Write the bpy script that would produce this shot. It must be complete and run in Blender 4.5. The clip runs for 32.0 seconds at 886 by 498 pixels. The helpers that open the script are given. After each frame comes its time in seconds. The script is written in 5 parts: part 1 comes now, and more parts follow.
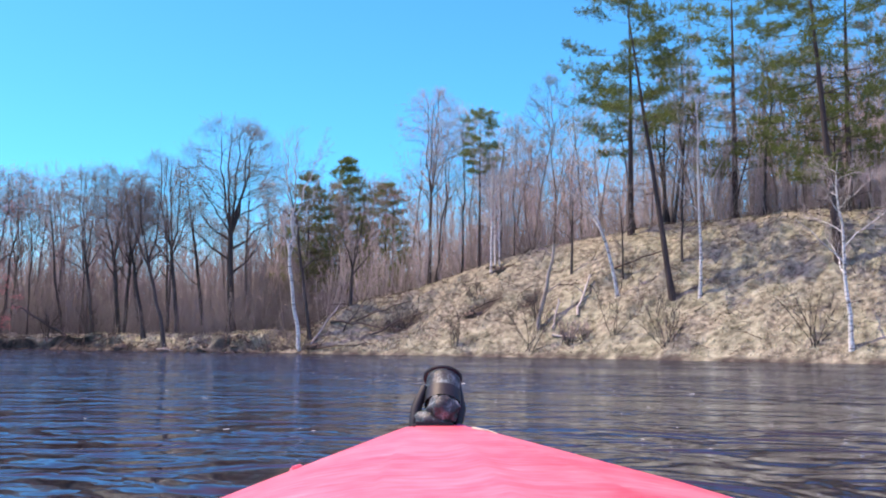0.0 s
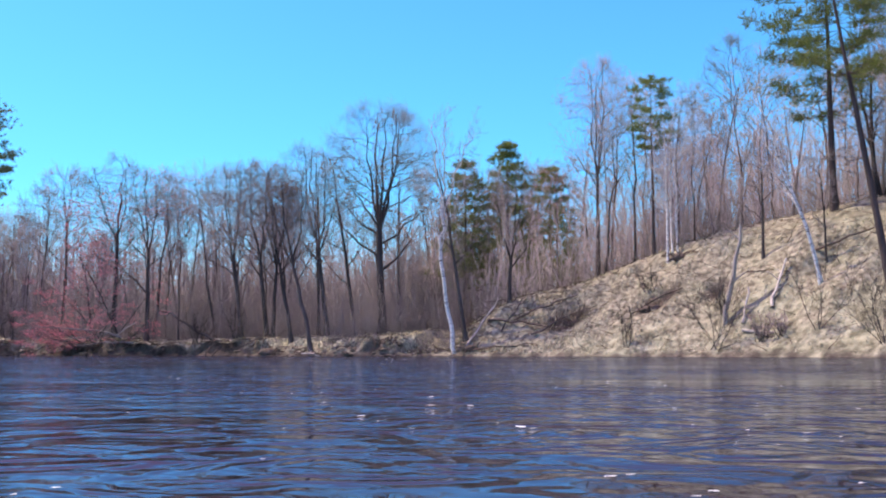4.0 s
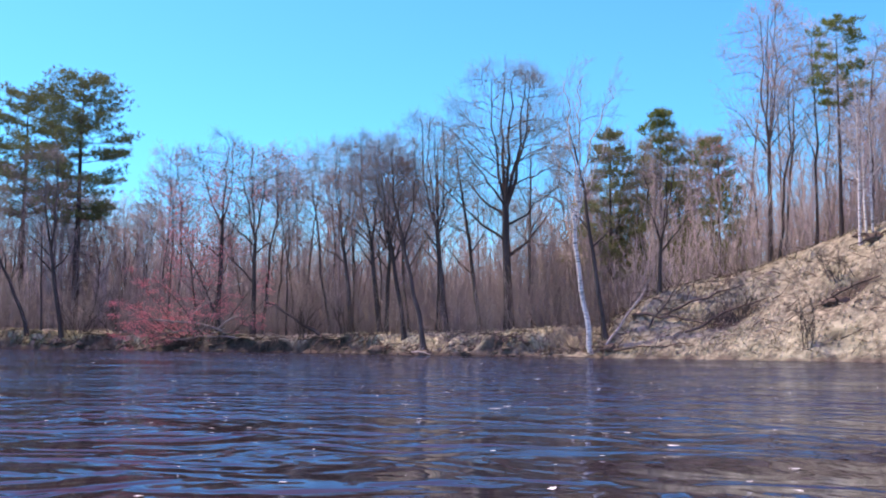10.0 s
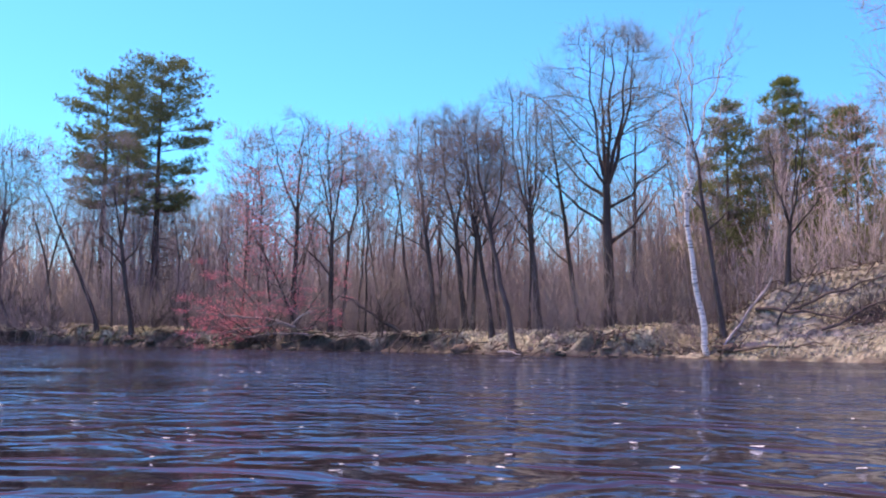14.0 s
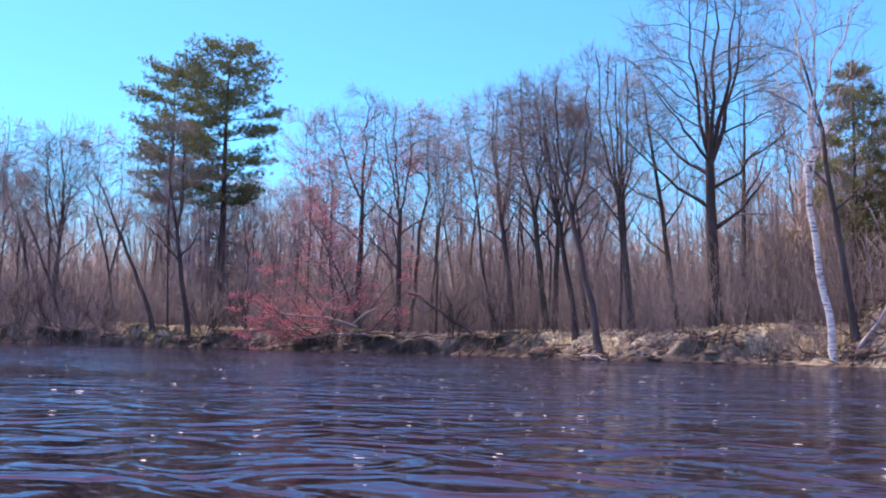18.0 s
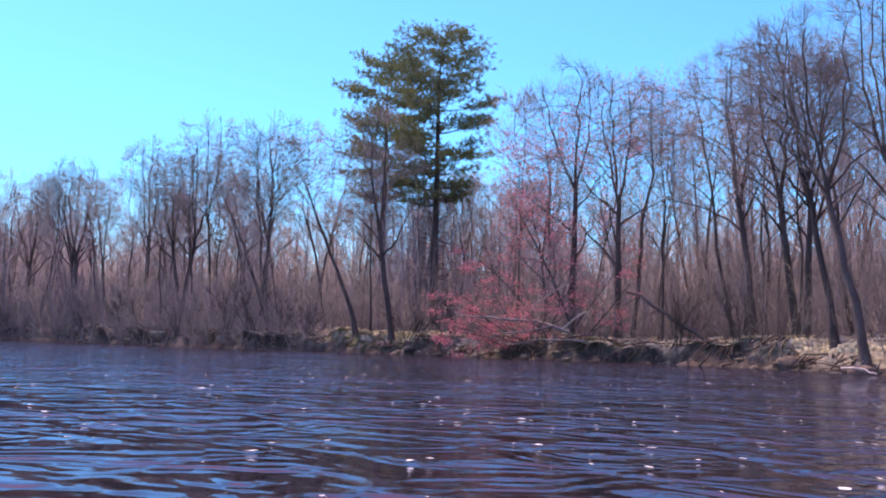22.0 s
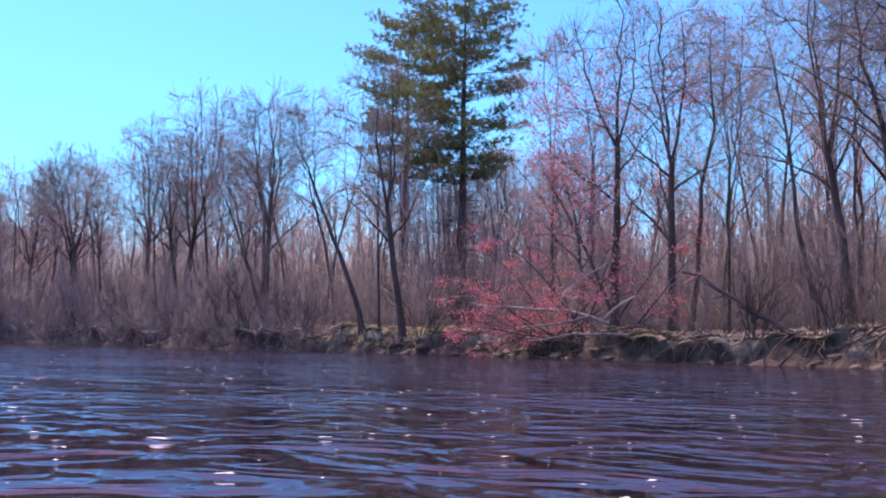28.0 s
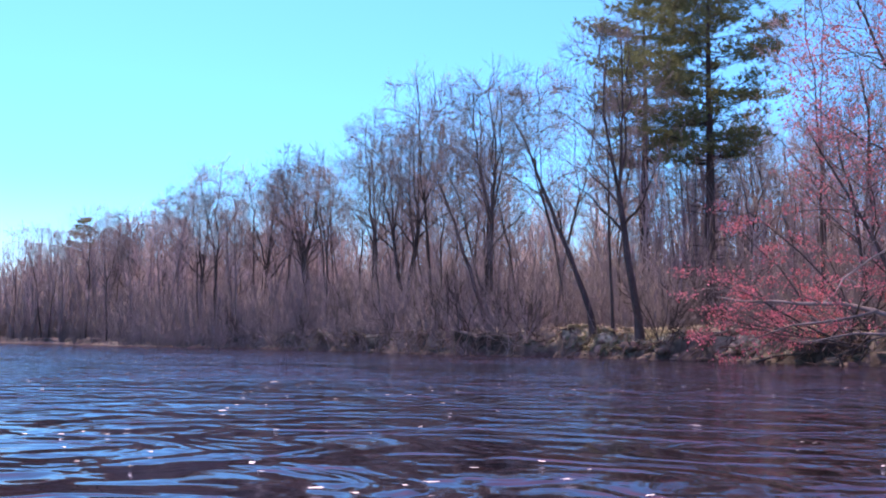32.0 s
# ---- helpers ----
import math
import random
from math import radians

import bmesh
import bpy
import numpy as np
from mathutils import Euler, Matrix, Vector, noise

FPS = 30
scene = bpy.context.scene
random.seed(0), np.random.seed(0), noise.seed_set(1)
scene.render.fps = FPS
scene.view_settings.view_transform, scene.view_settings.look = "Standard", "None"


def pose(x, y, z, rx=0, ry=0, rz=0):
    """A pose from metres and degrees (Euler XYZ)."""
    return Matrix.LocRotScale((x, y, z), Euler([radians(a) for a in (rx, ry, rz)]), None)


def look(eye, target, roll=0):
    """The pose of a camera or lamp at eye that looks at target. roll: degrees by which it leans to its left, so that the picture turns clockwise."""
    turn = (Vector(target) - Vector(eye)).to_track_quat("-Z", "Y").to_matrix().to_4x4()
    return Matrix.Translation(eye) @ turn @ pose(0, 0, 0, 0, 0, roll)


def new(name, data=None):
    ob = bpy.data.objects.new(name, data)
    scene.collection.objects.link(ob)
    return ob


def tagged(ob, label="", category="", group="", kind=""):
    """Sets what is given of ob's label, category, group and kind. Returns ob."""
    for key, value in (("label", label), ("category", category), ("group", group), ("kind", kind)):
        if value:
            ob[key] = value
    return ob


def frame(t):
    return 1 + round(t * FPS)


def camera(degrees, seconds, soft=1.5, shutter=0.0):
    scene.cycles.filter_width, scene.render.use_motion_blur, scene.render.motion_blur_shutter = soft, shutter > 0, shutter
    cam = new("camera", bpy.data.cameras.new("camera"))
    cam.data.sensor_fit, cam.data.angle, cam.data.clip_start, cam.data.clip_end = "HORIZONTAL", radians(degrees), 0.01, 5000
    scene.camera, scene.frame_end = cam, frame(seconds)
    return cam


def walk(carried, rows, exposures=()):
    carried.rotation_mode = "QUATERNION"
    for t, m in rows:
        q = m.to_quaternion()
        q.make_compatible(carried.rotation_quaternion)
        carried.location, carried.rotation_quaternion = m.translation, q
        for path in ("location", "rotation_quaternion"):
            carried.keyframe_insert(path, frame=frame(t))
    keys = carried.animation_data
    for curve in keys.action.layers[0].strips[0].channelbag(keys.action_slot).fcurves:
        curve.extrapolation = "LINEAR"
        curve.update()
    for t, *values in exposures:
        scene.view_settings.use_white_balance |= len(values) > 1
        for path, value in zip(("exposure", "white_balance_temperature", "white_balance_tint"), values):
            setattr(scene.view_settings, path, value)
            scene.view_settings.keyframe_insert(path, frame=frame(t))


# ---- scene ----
cam = camera(46.2, 32.0, soft=2.0)
EYE = 0.40
# seconds, x, y, yaw, pitch, roll of the camera on the bow
ROWS = [
    (0.0, -0.000, 0.000, 0.00, 5.50, -0.85),
    (0.5, 0.186, 0.820, 0.91, 5.36, -0.79),
    (1.0, 0.345, 1.700, 1.96, 5.31, -0.63),
    (1.5, 0.483, 2.594, 3.13, 5.36, -0.70),
    (2.0, 0.588, 3.470, 4.35, 5.39, -1.02),
    (2.5, 0.681, 4.324, 5.79, 5.33, -0.70),
    (3.0, 0.740, 5.170, 7.42, 5.22, -0.49),
    (3.5, 0.780, 6.002, 8.92, 5.34, 0.06),
    (5.5, 0.854, 9.294, 12.81, 5.68, -0.69),
    (6.0, 0.888, 10.045, 13.70, 5.43, 0.01),
    (6.5, 0.944, 10.786, 14.58, 5.27, 0.40),
    (7.0, 0.995, 11.555, 13.78, 5.44, 0.77),
    (7.5, 1.028, 12.363, 12.07, 5.27, 0.63),
    (8.0, 0.995, 13.208, 11.26, 5.33, -0.68),
    (8.5, 0.929, 13.993, 12.23, 5.57, -1.30),
    (9.0, 0.826, 14.712, 14.96, 5.55, -0.13),
    (9.5, 0.681, 15.423, 17.83, 5.42, -0.89),
    (10.0, 0.563, 16.169, 19.15, 5.39, -0.66),
    (10.5, 0.454, 16.930, 18.69, 5.47, 0.16),
    (11.0, 0.318, 17.672, 18.85, 5.37, -1.26),
    (11.5, 0.121, 18.383, 20.36, 5.45, -1.62),
    (12.0, -0.156, 19.073, 23.35, 5.39, -0.76),
    (12.5, -0.434, 19.772, 26.05, 5.34, -1.14),
    (13.0, -0.542, 20.504, 27.01, 5.43, -1.25),
    (13.5, -0.631, 21.322, 25.66, 5.21, -0.17),
    (14.0, -0.758, 22.155, 25.07, 5.26, -0.92),
    (14.5, -0.920, 22.960, 25.37, 5.33, -1.53),
    (16.5, -1.745, 26.067, 28.74, 5.35, -1.22),
    (17.0, -1.923, 26.845, 27.54, 5.06, -0.33),
    (17.5, -2.157, 27.551, 27.96, 5.16, -1.44),
    (18.0, -2.464, 28.277, 30.65, 5.32, -1.22),
    (18.5, -2.766, 28.997, 33.70, 5.25, -1.43),
    (19.0, -3.058, 29.718, 35.73, 5.18, -0.75),
    (19.5, -3.352, 30.466, 36.00, 5.21, -0.27),
    (20.0, -3.559, 31.186, 36.08, 5.34, -1.07),
    (20.5, -3.904, 32.004, 37.18, 5.23, -1.84),
    (21.0, -4.204, 32.781, 40.00, 5.43, -1.65),
    (21.5, -4.510, 33.536, 43.03, 5.37, -1.38),
    (22.0, -4.910, 34.312, 44.23, 5.42, -1.66),
    (22.5, -5.226, 35.096, 43.22, 5.37, -1.17),
    (23.0, -5.589, 35.889, 42.38, 5.28, -0.71),
    (23.5, -5.963, 36.651, 42.61, 5.27, -1.62),
    (24.0, -6.343, 37.366, 42.19, 5.16, -0.24),
    (24.5, -6.736, 38.028, 42.49, 5.25, -1.60),
    (25.0, -7.150, 38.652, 43.83, 5.22, -1.77),
    (25.5, -7.508, 39.209, 46.17, 5.40, -2.08),
    (27.5, -9.284, 41.175, 46.09, 5.30, -1.58),
    (28.0, -9.696, 41.697, 47.58, 5.29, -1.03),
    (28.5, -10.097, 42.226, 50.71, 5.34, -1.43),
    (29.0, -10.504, 42.743, 52.95, 5.38, -0.65),
    (29.5, -10.979, 43.248, 53.19, 5.33, -0.13),
    (30.0, -11.440, 43.780, 52.64, 5.33, -0.46),
    (30.5, -11.841, 44.376, 53.56, 5.34, -1.34),
    (31.0, -12.309, 44.955, 56.00, 5.33, -1.54),
    (31.5, -12.923, 45.447, 59.44, 5.50, -1.69),
    (32.0, -13.623, 45.870, 61.47, 5.31, -0.75),
]
walk(cam, [(t, pose(x, y, EYE, 90 + pitch, roll, yaw)) for t, x, y, yaw, pitch, roll in ROWS],
     exposures=[(0.0, 0.0, 8300, 25), (9.0, 0.04, 8450, 31), (17.0, 0.12, 8600, 38), (25.0, 0.12, 8700, 43), (32.0, 0.10, 8700, 45)])

from mathutils.bvhtree import BVHTree

# ---- world and sun ----
SUN_YAW, SUN_UP = 84.0, 59.0
world = bpy.data.worlds.new("sky")
scene.world = world
world.use_nodes = True
wn, wl = world.node_tree.nodes, world.node_tree.links
wn.clear()
sky = wn.new("ShaderNodeTexSky")
sky.sky_type, sky.sun_disc = "NISHITA", False
sky.sun_elevation, sky.sun_rotation = radians(SUN_UP), radians(-SUN_YAW)
sky.air_density, sky.dust_density, sky.ozone_density = 1.0, 0.6, 2.0
tint = wn.new("ShaderNodeMix")
tint.data_type, tint.blend_type = "RGBA", "MULTIPLY"
tint.inputs[0].default_value = 1.0
# a cyan band of sky over the horizon that deepens to violet blue overhead
whole = wn.new("ShaderNodeTexCoord")
updown = wn.new("ShaderNodeSeparateXYZ")
wl.new(whole.outputs["Generated"], updown.inputs[0])


def sky_step(low, high, below, above):
    """Blend from one tint to another between two heights over the horizon."""
    rise, hue = wn.new("ShaderNodeMapRange"), wn.new("ShaderNodeMix")
    rise.interpolation_type = "SMOOTHSTEP"
    rise.inputs["From Min"].default_value, rise.inputs["From Max"].default_value = low, high
    hue.data_type = "RGBA"
    for socket, value in ((hue.inputs[6], below), (hue.inputs[7], above)):
        if isinstance(value, tuple):
            socket.default_value = value
        else:
            wl.new(value, socket)
    wl.new(updown.outputs["Z"], rise.inputs["Value"])
    wl.new(rise.outputs[0], hue.inputs[0])
    return hue.outputs[2]


low_sky = sky_step(0.0, 0.16, (0.66, 1.25, 1.82, 1), (0.175, 1.27, 1.96, 1))
wl.new(sky_step(0.34, 0.72, low_sky, (3.5, 2.1, 3.05, 1)), tint.inputs[7])
back = wn.new("ShaderNodeBackground")
back.inputs["Strength"].default_value = 0.155
wout = wn.new("ShaderNodeOutputWorld")
wl.new(sky.outputs[0], tint.inputs[6])
wl.new(tint.outputs[2], back.inputs["Color"])
wl.new(back.outputs[0], wout.inputs["Surface"])
sun = new("sun", bpy.data.lights.new("sun", "SUN"))
sun.data.energy, sun.data.angle, sun.data.color = 4.9, radians(0.55), (1.0, 0.99, 0.82)
ua, ue = radians(SUN_YAW), radians(SUN_UP)
TO_SUN = Vector((-math.sin(ua) * math.cos(ue), math.cos(ua) * math.cos(ue), math.sin(ue)))
sun.matrix_world = look(TO_SUN * 100, (0, 0, 0))


# ---- materials ----
def material(name, stops, scale=3.0, fine=40.0, rough=0.85, bump=0.3, distance=0.02, stretch=(1, 1, 1), spread=0.0, metal=0.0, amount=0.35):
    """Two scales of noise through a colour ramp, with relief; spread: how far single objects differ in value."""
    m = bpy.data.materials.new(name)
    m.use_nodes = True
    n, l = m.node_tree.nodes, m.node_tree.links
    b = n["Principled BSDF"]
    b.inputs["Roughness"].default_value, b.inputs["Metallic"].default_value = rough, metal
    co = n.new("ShaderNodeTexCoord")
    mp = n.new("ShaderNodeMapping")
    mp.inputs["Scale"].default_value = stretch
    l.new(co.outputs["Object"], mp.inputs["Vector"])
    big, small = n.new("ShaderNodeTexNoise"), n.new("ShaderNodeTexNoise")
    big.inputs["Scale"].default_value, small.inputs["Scale"].default_value = scale, fine
    big.inputs["Detail"].default_value, small.inputs["Detail"].default_value = 5.0, 4.0
    l.new(mp.outputs[0], big.inputs["Vector"])
    l.new(mp.outputs[0], small.inputs["Vector"])
    mix = n.new("ShaderNodeMix")
    mix.inputs[0].default_value = amount
    l.new(big.outputs["Fac"], mix.inputs[2])
    l.new(small.outputs["Fac"], mix.inputs[3])
    ramp = n.new("ShaderNodeValToRGB")
    while len(ramp.color_ramp.elements) < len(stops):
        ramp.color_ramp.elements.new(0.5)
    for e, (p, c) in zip(ramp.color_ramp.elements, stops):
        e.position, e.color = p, (*c, 1)
    l.new(mix.outputs[0], ramp.inputs[0])
    colour = ramp.outputs[0]
    if spread:
        info = n.new("ShaderNodeObjectInfo")
        rng = n.new("ShaderNodeMapRange")
        rng.inputs["To Min"].default_value, rng.inputs["To Max"].default_value = 1 - spread, 1 + spread
        l.new(info.outputs["Random"], rng.inputs["Value"])
        hsv = n.new("ShaderNodeHueSaturation")
        l.new(rng.outputs[0], hsv.inputs["Value"])
        l.new(colour, hsv.inputs["Color"])
        colour = hsv.outputs[0]
    l.new(colour, b.inputs["Base Color"])
    bp = n.new("ShaderNodeBump")
    bp.inputs["Strength"].default_value, bp.inputs["Distance"].default_value = bump, distance
    l.new(mix.outputs[0], bp.inputs["Height"])
    l.new(bp.outputs[0], b.inputs["Normal"])
    return m


BARK = material("grey_brown_bark", [(0.3, (0.025, 0.022, 0.020)), (0.5, (0.056, 0.049, 0.045)), (0.72, (0.128, 0.113, 0.105))], 2.0, 22.0, 0.9, 0.7, 0.03, (1, 1, 0.25), 0.3)
# lifted towards pale lilac: haze of the distant woods painted into the twigs
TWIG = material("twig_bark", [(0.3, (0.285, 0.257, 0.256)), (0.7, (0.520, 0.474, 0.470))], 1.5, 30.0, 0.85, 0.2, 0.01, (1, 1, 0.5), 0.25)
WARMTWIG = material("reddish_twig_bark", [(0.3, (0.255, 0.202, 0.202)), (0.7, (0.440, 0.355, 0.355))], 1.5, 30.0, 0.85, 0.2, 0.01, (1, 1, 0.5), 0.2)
BIRCH = material("white_birch_bark", [(0.40, (0.08, 0.075, 0.07)), (0.48, (0.58, 0.59, 0.56)), (0.7, (0.88, 0.90, 0.86))], 5.0, 18.0, 0.7, 0.4, 0.01, (0.6, 0.6, 3.0))
PALETWIG = material("pale_twig_bark", [(0.3, (0.26, 0.23, 0.22)), (0.7, (0.52, 0.48, 0.46))], 2.0, 30.0, 0.8, 0.2, 0.01, (1, 1, 1), 0.15)
PINEBARK = material("pine_bark", [(0.3, (0.030, 0.023, 0.021)), (0.6, (0.075, 0.057, 0.052)), (0.8, (0.130, 0.100, 0.090))], 3.0, 18.0, 0.92, 0.8, 0.03, (1, 1, 0.35), 0.15)
NEEDLE = material("pine_needles", [(0.3, (0.075, 0.115, 0.030)), (0.55, (0.150, 0.205, 0.055)), (0.8, (0.245, 0.300, 0.090))], 0.8, 9.0, 0.6, 0.1, 0.01, (1, 1, 1), 0.15)
DARKNEEDLE = material("dark_pine_needles", [(0.3, (0.090, 0.120, 0.052)), (0.55, (0.170, 0.215, 0.092)), (0.8, (0.265, 0.315, 0.140))], 0.8, 9.0, 0.65, 0.1, 0.01, (1, 1, 1), 0.12)
BUD = material("red_maple_buds", [(0.3, (0.74, 0.22, 0.26)), (0.7, (0.90, 0.42, 0.44))], 1.2, 14.0, 0.7, 0.1, 0.01, (1, 1, 1), 0.1)
BRUSH = material("brush_stems", [(0.3, (0.128, 0.117, 0.108)), (0.7, (0.290, 0.267, 0.247))], 0.35, 6.0, 0.9, 0.1, 0.01)
DRYGRASS = material("dry_grass", [(0.3, (0.40, 0.37, 0.26)), (0.7, (0.72, 0.69, 0.52))], 0.6, 8.0, 0.9, 0.1, 0.01)
STRAW = material("matted_straw", [(0.3, (0.30, 0.30, 0.21)), (0.5, (0.52, 0.52, 0.38)), (0.7, (0.72, 0.72, 0.56))], 5.0, 40.0, 0.9, 0.2, 0.01)
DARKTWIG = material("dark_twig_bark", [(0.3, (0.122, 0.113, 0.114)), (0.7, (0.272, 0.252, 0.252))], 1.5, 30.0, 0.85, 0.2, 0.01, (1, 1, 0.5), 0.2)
LITTER = material("leaf_litter", [(0.3, (0.085, 0.075, 0.055)), (0.5, (0.180, 0.162, 0.116)), (0.75, (0.34, 0.315, 0.228))], 0.9, 7.0, 0.9, 0.1, 0.01)
# paler than BARK: distance haze painted in for far trunks; also grey dead limbs
FARBARK = material("hazy_weathered_grey_bark", [(0.3, (0.100, 0.089, 0.085)), (0.7, (0.250, 0.226, 0.218))], 1.2, 14.0, 0.9, 0.4, 0.02, (1, 1, 0.25))
WORNWOOD = material("worn_grey_wood", [(0.3, (0.20, 0.18, 0.155)), (0.7, (0.46, 0.42, 0.37))], 2.5, 22.0, 0.85, 0.5, 0.015, (1, 1, 0.3))
DEADWOOD = material("bleached_deadwood", [(0.3, (0.34, 0.30, 0.26)), (0.7, (0.70, 0.66, 0.60))], 3.0, 25.0, 0.8, 0.4, 0.01, (1, 1, 1), 0.2)
ROOT = material("dark_root_wood", [(0.3, (0.04, 0.03, 0.025)), (0.7, (0.14, 0.105, 0.085))], 3.0, 25.0, 0.9, 0.5, 0.01, (1, 1, 1), 0.2)
CLOD = material("earth_clods", [(0.3, (0.055, 0.043, 0.034)), (0.5, (0.135, 0.110, 0.082)), (0.75, (0.32, 0.275, 0.195))], 2.5, 14.0, 0.95, 0.8, 0.05, (1, 1, 1), 0.25)
FOAM = material("river_foam", [(0.3, (0.68, 0.74, 0.72)), (0.7, (0.84, 0.89, 0.87))], 20.0, 90.0, 0.5, 0.2, 0.005)
KAYAKRED = material("red_kayak_plastic", [(0.30, (0.72, 0.045, 0.085)), (0.45, (0.85, 0.11, 0.16)), (0.60, (0.90, 0.17, 0.22)), (0.80, (0.92, 0.40, 0.43))], 3.0, 24.0, 0.36, 0.3, 0.002, (6.0, 1.1, 2.5), amount=0.5)
DECKRED = material("scuffed_red_deck_plastic", [(0.34, (0.70, 0.04, 0.08)), (0.46, (0.86, 0.12, 0.16)), (0.60, (0.92, 0.21, 0.26)), (0.80, (0.95, 0.56, 0.58))], 4.0, 30.0, 0.42, 0.35, 0.002, (1.2, 3.2, 1.0), amount=0.55)
RUBBER = material("black_rubber", [(0.3, (0.004, 0.006, 0.008)), (0.7, (0.013, 0.019, 0.023))], 30.0, 300.0, 0.55, 0.5, 0.001)
GREYRUBBER = material("worn_grey_rubber", [(0.40, (0.011, 0.017, 0.019)), (0.52, (0.046, 0.066, 0.072)), (0.66, (0.24, 0.33, 0.34))], 70.0, 420.0, 0.5, 1.0, 0.002)
CORD = material("purple_cord", [(0.3, (0.08, 0.03, 0.10)), (0.7, (0.20, 0.08, 0.22))], 60.0, 300.0, 0.8, 0.3, 0.001)



def let_through(m, share):
    """Thin leaves pass some of the light that falls on their far side."""
    n, l = m.node_tree.nodes, m.node_tree.links
    b, o = n["Principled BSDF"], n["Material Output"]
    t, mix = n.new("ShaderNodeBsdfTranslucent"), n.new("ShaderNodeMixShader")
    l.new(b.inputs["Base Color"].links[0].from_socket, t.inputs["Color"])
    mix.inputs[0].default_value = share
    l.new(b.outputs[0], mix.inputs[1])
    l.new(t.outputs[0], mix.inputs[2])
    l.new(mix.outputs[0], o.inputs["Surface"])


for m in (NEEDLE, DARKNEEDLE, BUD):
    let_through(m, 0.42)

# ground: sand, dead leaves and earth by height, slope and noise
GROUND = bpy.data.materials.new("river_bank_soil")
GROUND.use_nodes = True
gn, gl = GROUND.node_tree.nodes, GROUND.node_tree.links
gb = gn["Principled BSDF"]
gb.inputs["Roughness"].default_value = 0.95
gco = gn.new("ShaderNodeTexCoord")


def gnoise(scale, detail, stretch=(1, 1, 1)):
    mp = gn.new("ShaderNodeMapping")
    mp.inputs["Scale"].default_value = stretch
    gl.new(gco.outputs["Object"], mp.inputs["Vector"])
    t = gn.new("ShaderNodeTexNoise")
    t.inputs["Scale"].default_value, t.inputs["Detail"].default_value = scale, detail
    gl.new(mp.outputs[0], t.inputs["Vector"])
    return t.outputs["Fac"]


def gramp(source, stops):
    r = gn.new("ShaderNodeValToRGB")
    while len(r.color_ramp.elements) < len(stops):
        r.color_ramp.elements.new(0.5)
    for e, (p, c) in zip(r.color_ramp.elements, stops):
        e.position, e.color = p, (*c, 1)
    gl.new(source, r.inputs[0])
    return r.outputs[0]


def gmix(fac, a, b):
    m = gn.new("ShaderNodeMix")
    m.data_type = "RGBA"
    gl.new(fac, m.inputs[0])
    gl.new(a, m.inputs[6])
    gl.new(b, m.inputs[7])
    return m.outputs[2]


leafy = gramp(gnoise(3.2, 9.0), [(0.30, (0.070, 0.062, 0.047)), (0.43, (0.165, 0.154, 0.113)), (0.58, (0.285, 0.272, 0.202)), (0.74, (0.44, 0.425, 0.32))])
sandy = gramp(gnoise(1.6, 9.0), [(0.32, (0.066, 0.063, 0.042)), (0.43, (0.172, 0.172, 0.117)), (0.54, (0.275, 0.278, 0.196)), (0.7, (0.420, 0.425, 0.312))])
earth = gramp(gnoise(2.6, 8.0), [(0.38, (0.030, 0.022, 0.019)), (0.52, (0.052, 0.042, 0.036)), (0.66, (0.088, 0.074, 0.062)), (0.84, (0.165, 0.142, 0.114))])
where = gramp(gnoise(0.35, 5.0), [(0.42, (0, 0, 0)), (0.56, (1, 1, 1))])
kind = gn.new("ShaderNodeAttribute")
kind.attribute_name = "soil"
sep = gn.new("ShaderNodeSeparateColor")
gl.new(kind.outputs["Color"], sep.inputs[0])
mixed = gmix(where, leafy, sandy)
hill = gmix(sep.outputs[0], leafy, mixed)
straw = gramp(gnoise(7.0, 6.0), [(0.36, (0.09, 0.08, 0.055)), (0.48, (0.31, 0.30, 0.20)), (0.60, (0.55, 0.54, 0.37)), (0.75, (0.76, 0.74, 0.55))])
gl.new(gmix(sep.outputs[2], gmix(sep.outputs[1], hill, earth), straw), gb.inputs["Base Color"])
gbump = gn.new("ShaderNodeBump")
gbump.inputs["Strength"].default_value, gbump.inputs["Distance"].default_value = 0.8, 0.10
gl.new(gnoise(5.0, 9.0), gbump.inputs["Height"])
gl.new(gbump.outputs[0], gb.inputs["Normal"])

# water: dark, brown, with long low ripples
WATER = bpy.data.materials.new("river_water")
WATER.use_nodes = True
hn, hl = WATER.node_tree.nodes, WATER.node_tree.links
hn.clear()
hco = hn.new("ShaderNodeTexCoord")


def ripple(scale, detail, stretch, distort=0.4):
    mp = hn.new("ShaderNodeMapping")
    mp.inputs["Scale"].default_value = stretch
    mp.inputs["Rotation"].default_value = (0, 0, radians(-28))
    hl.new(hco.outputs["Object"], mp.inputs["Vector"])
    t = hn.new("ShaderNodeTexNoise")
    t.inputs["Scale"].default_value, t.inputs["Detail"].default_value, t.inputs["Distortion"].default_value = scale, detail, distort
    hl.new(mp.outputs[0], t.inputs["Vector"])
    return t.outputs["Fac"]


def hmath(op, a, b):
    m = hn.new("ShaderNodeMath")
    m.operation = op
    hl.new(a, m.inputs[0])
    if isinstance(b, float):
        m.inputs[1].default_value = b
    else:
        hl.new(b, m.inputs[1])
    return m.outputs[0]


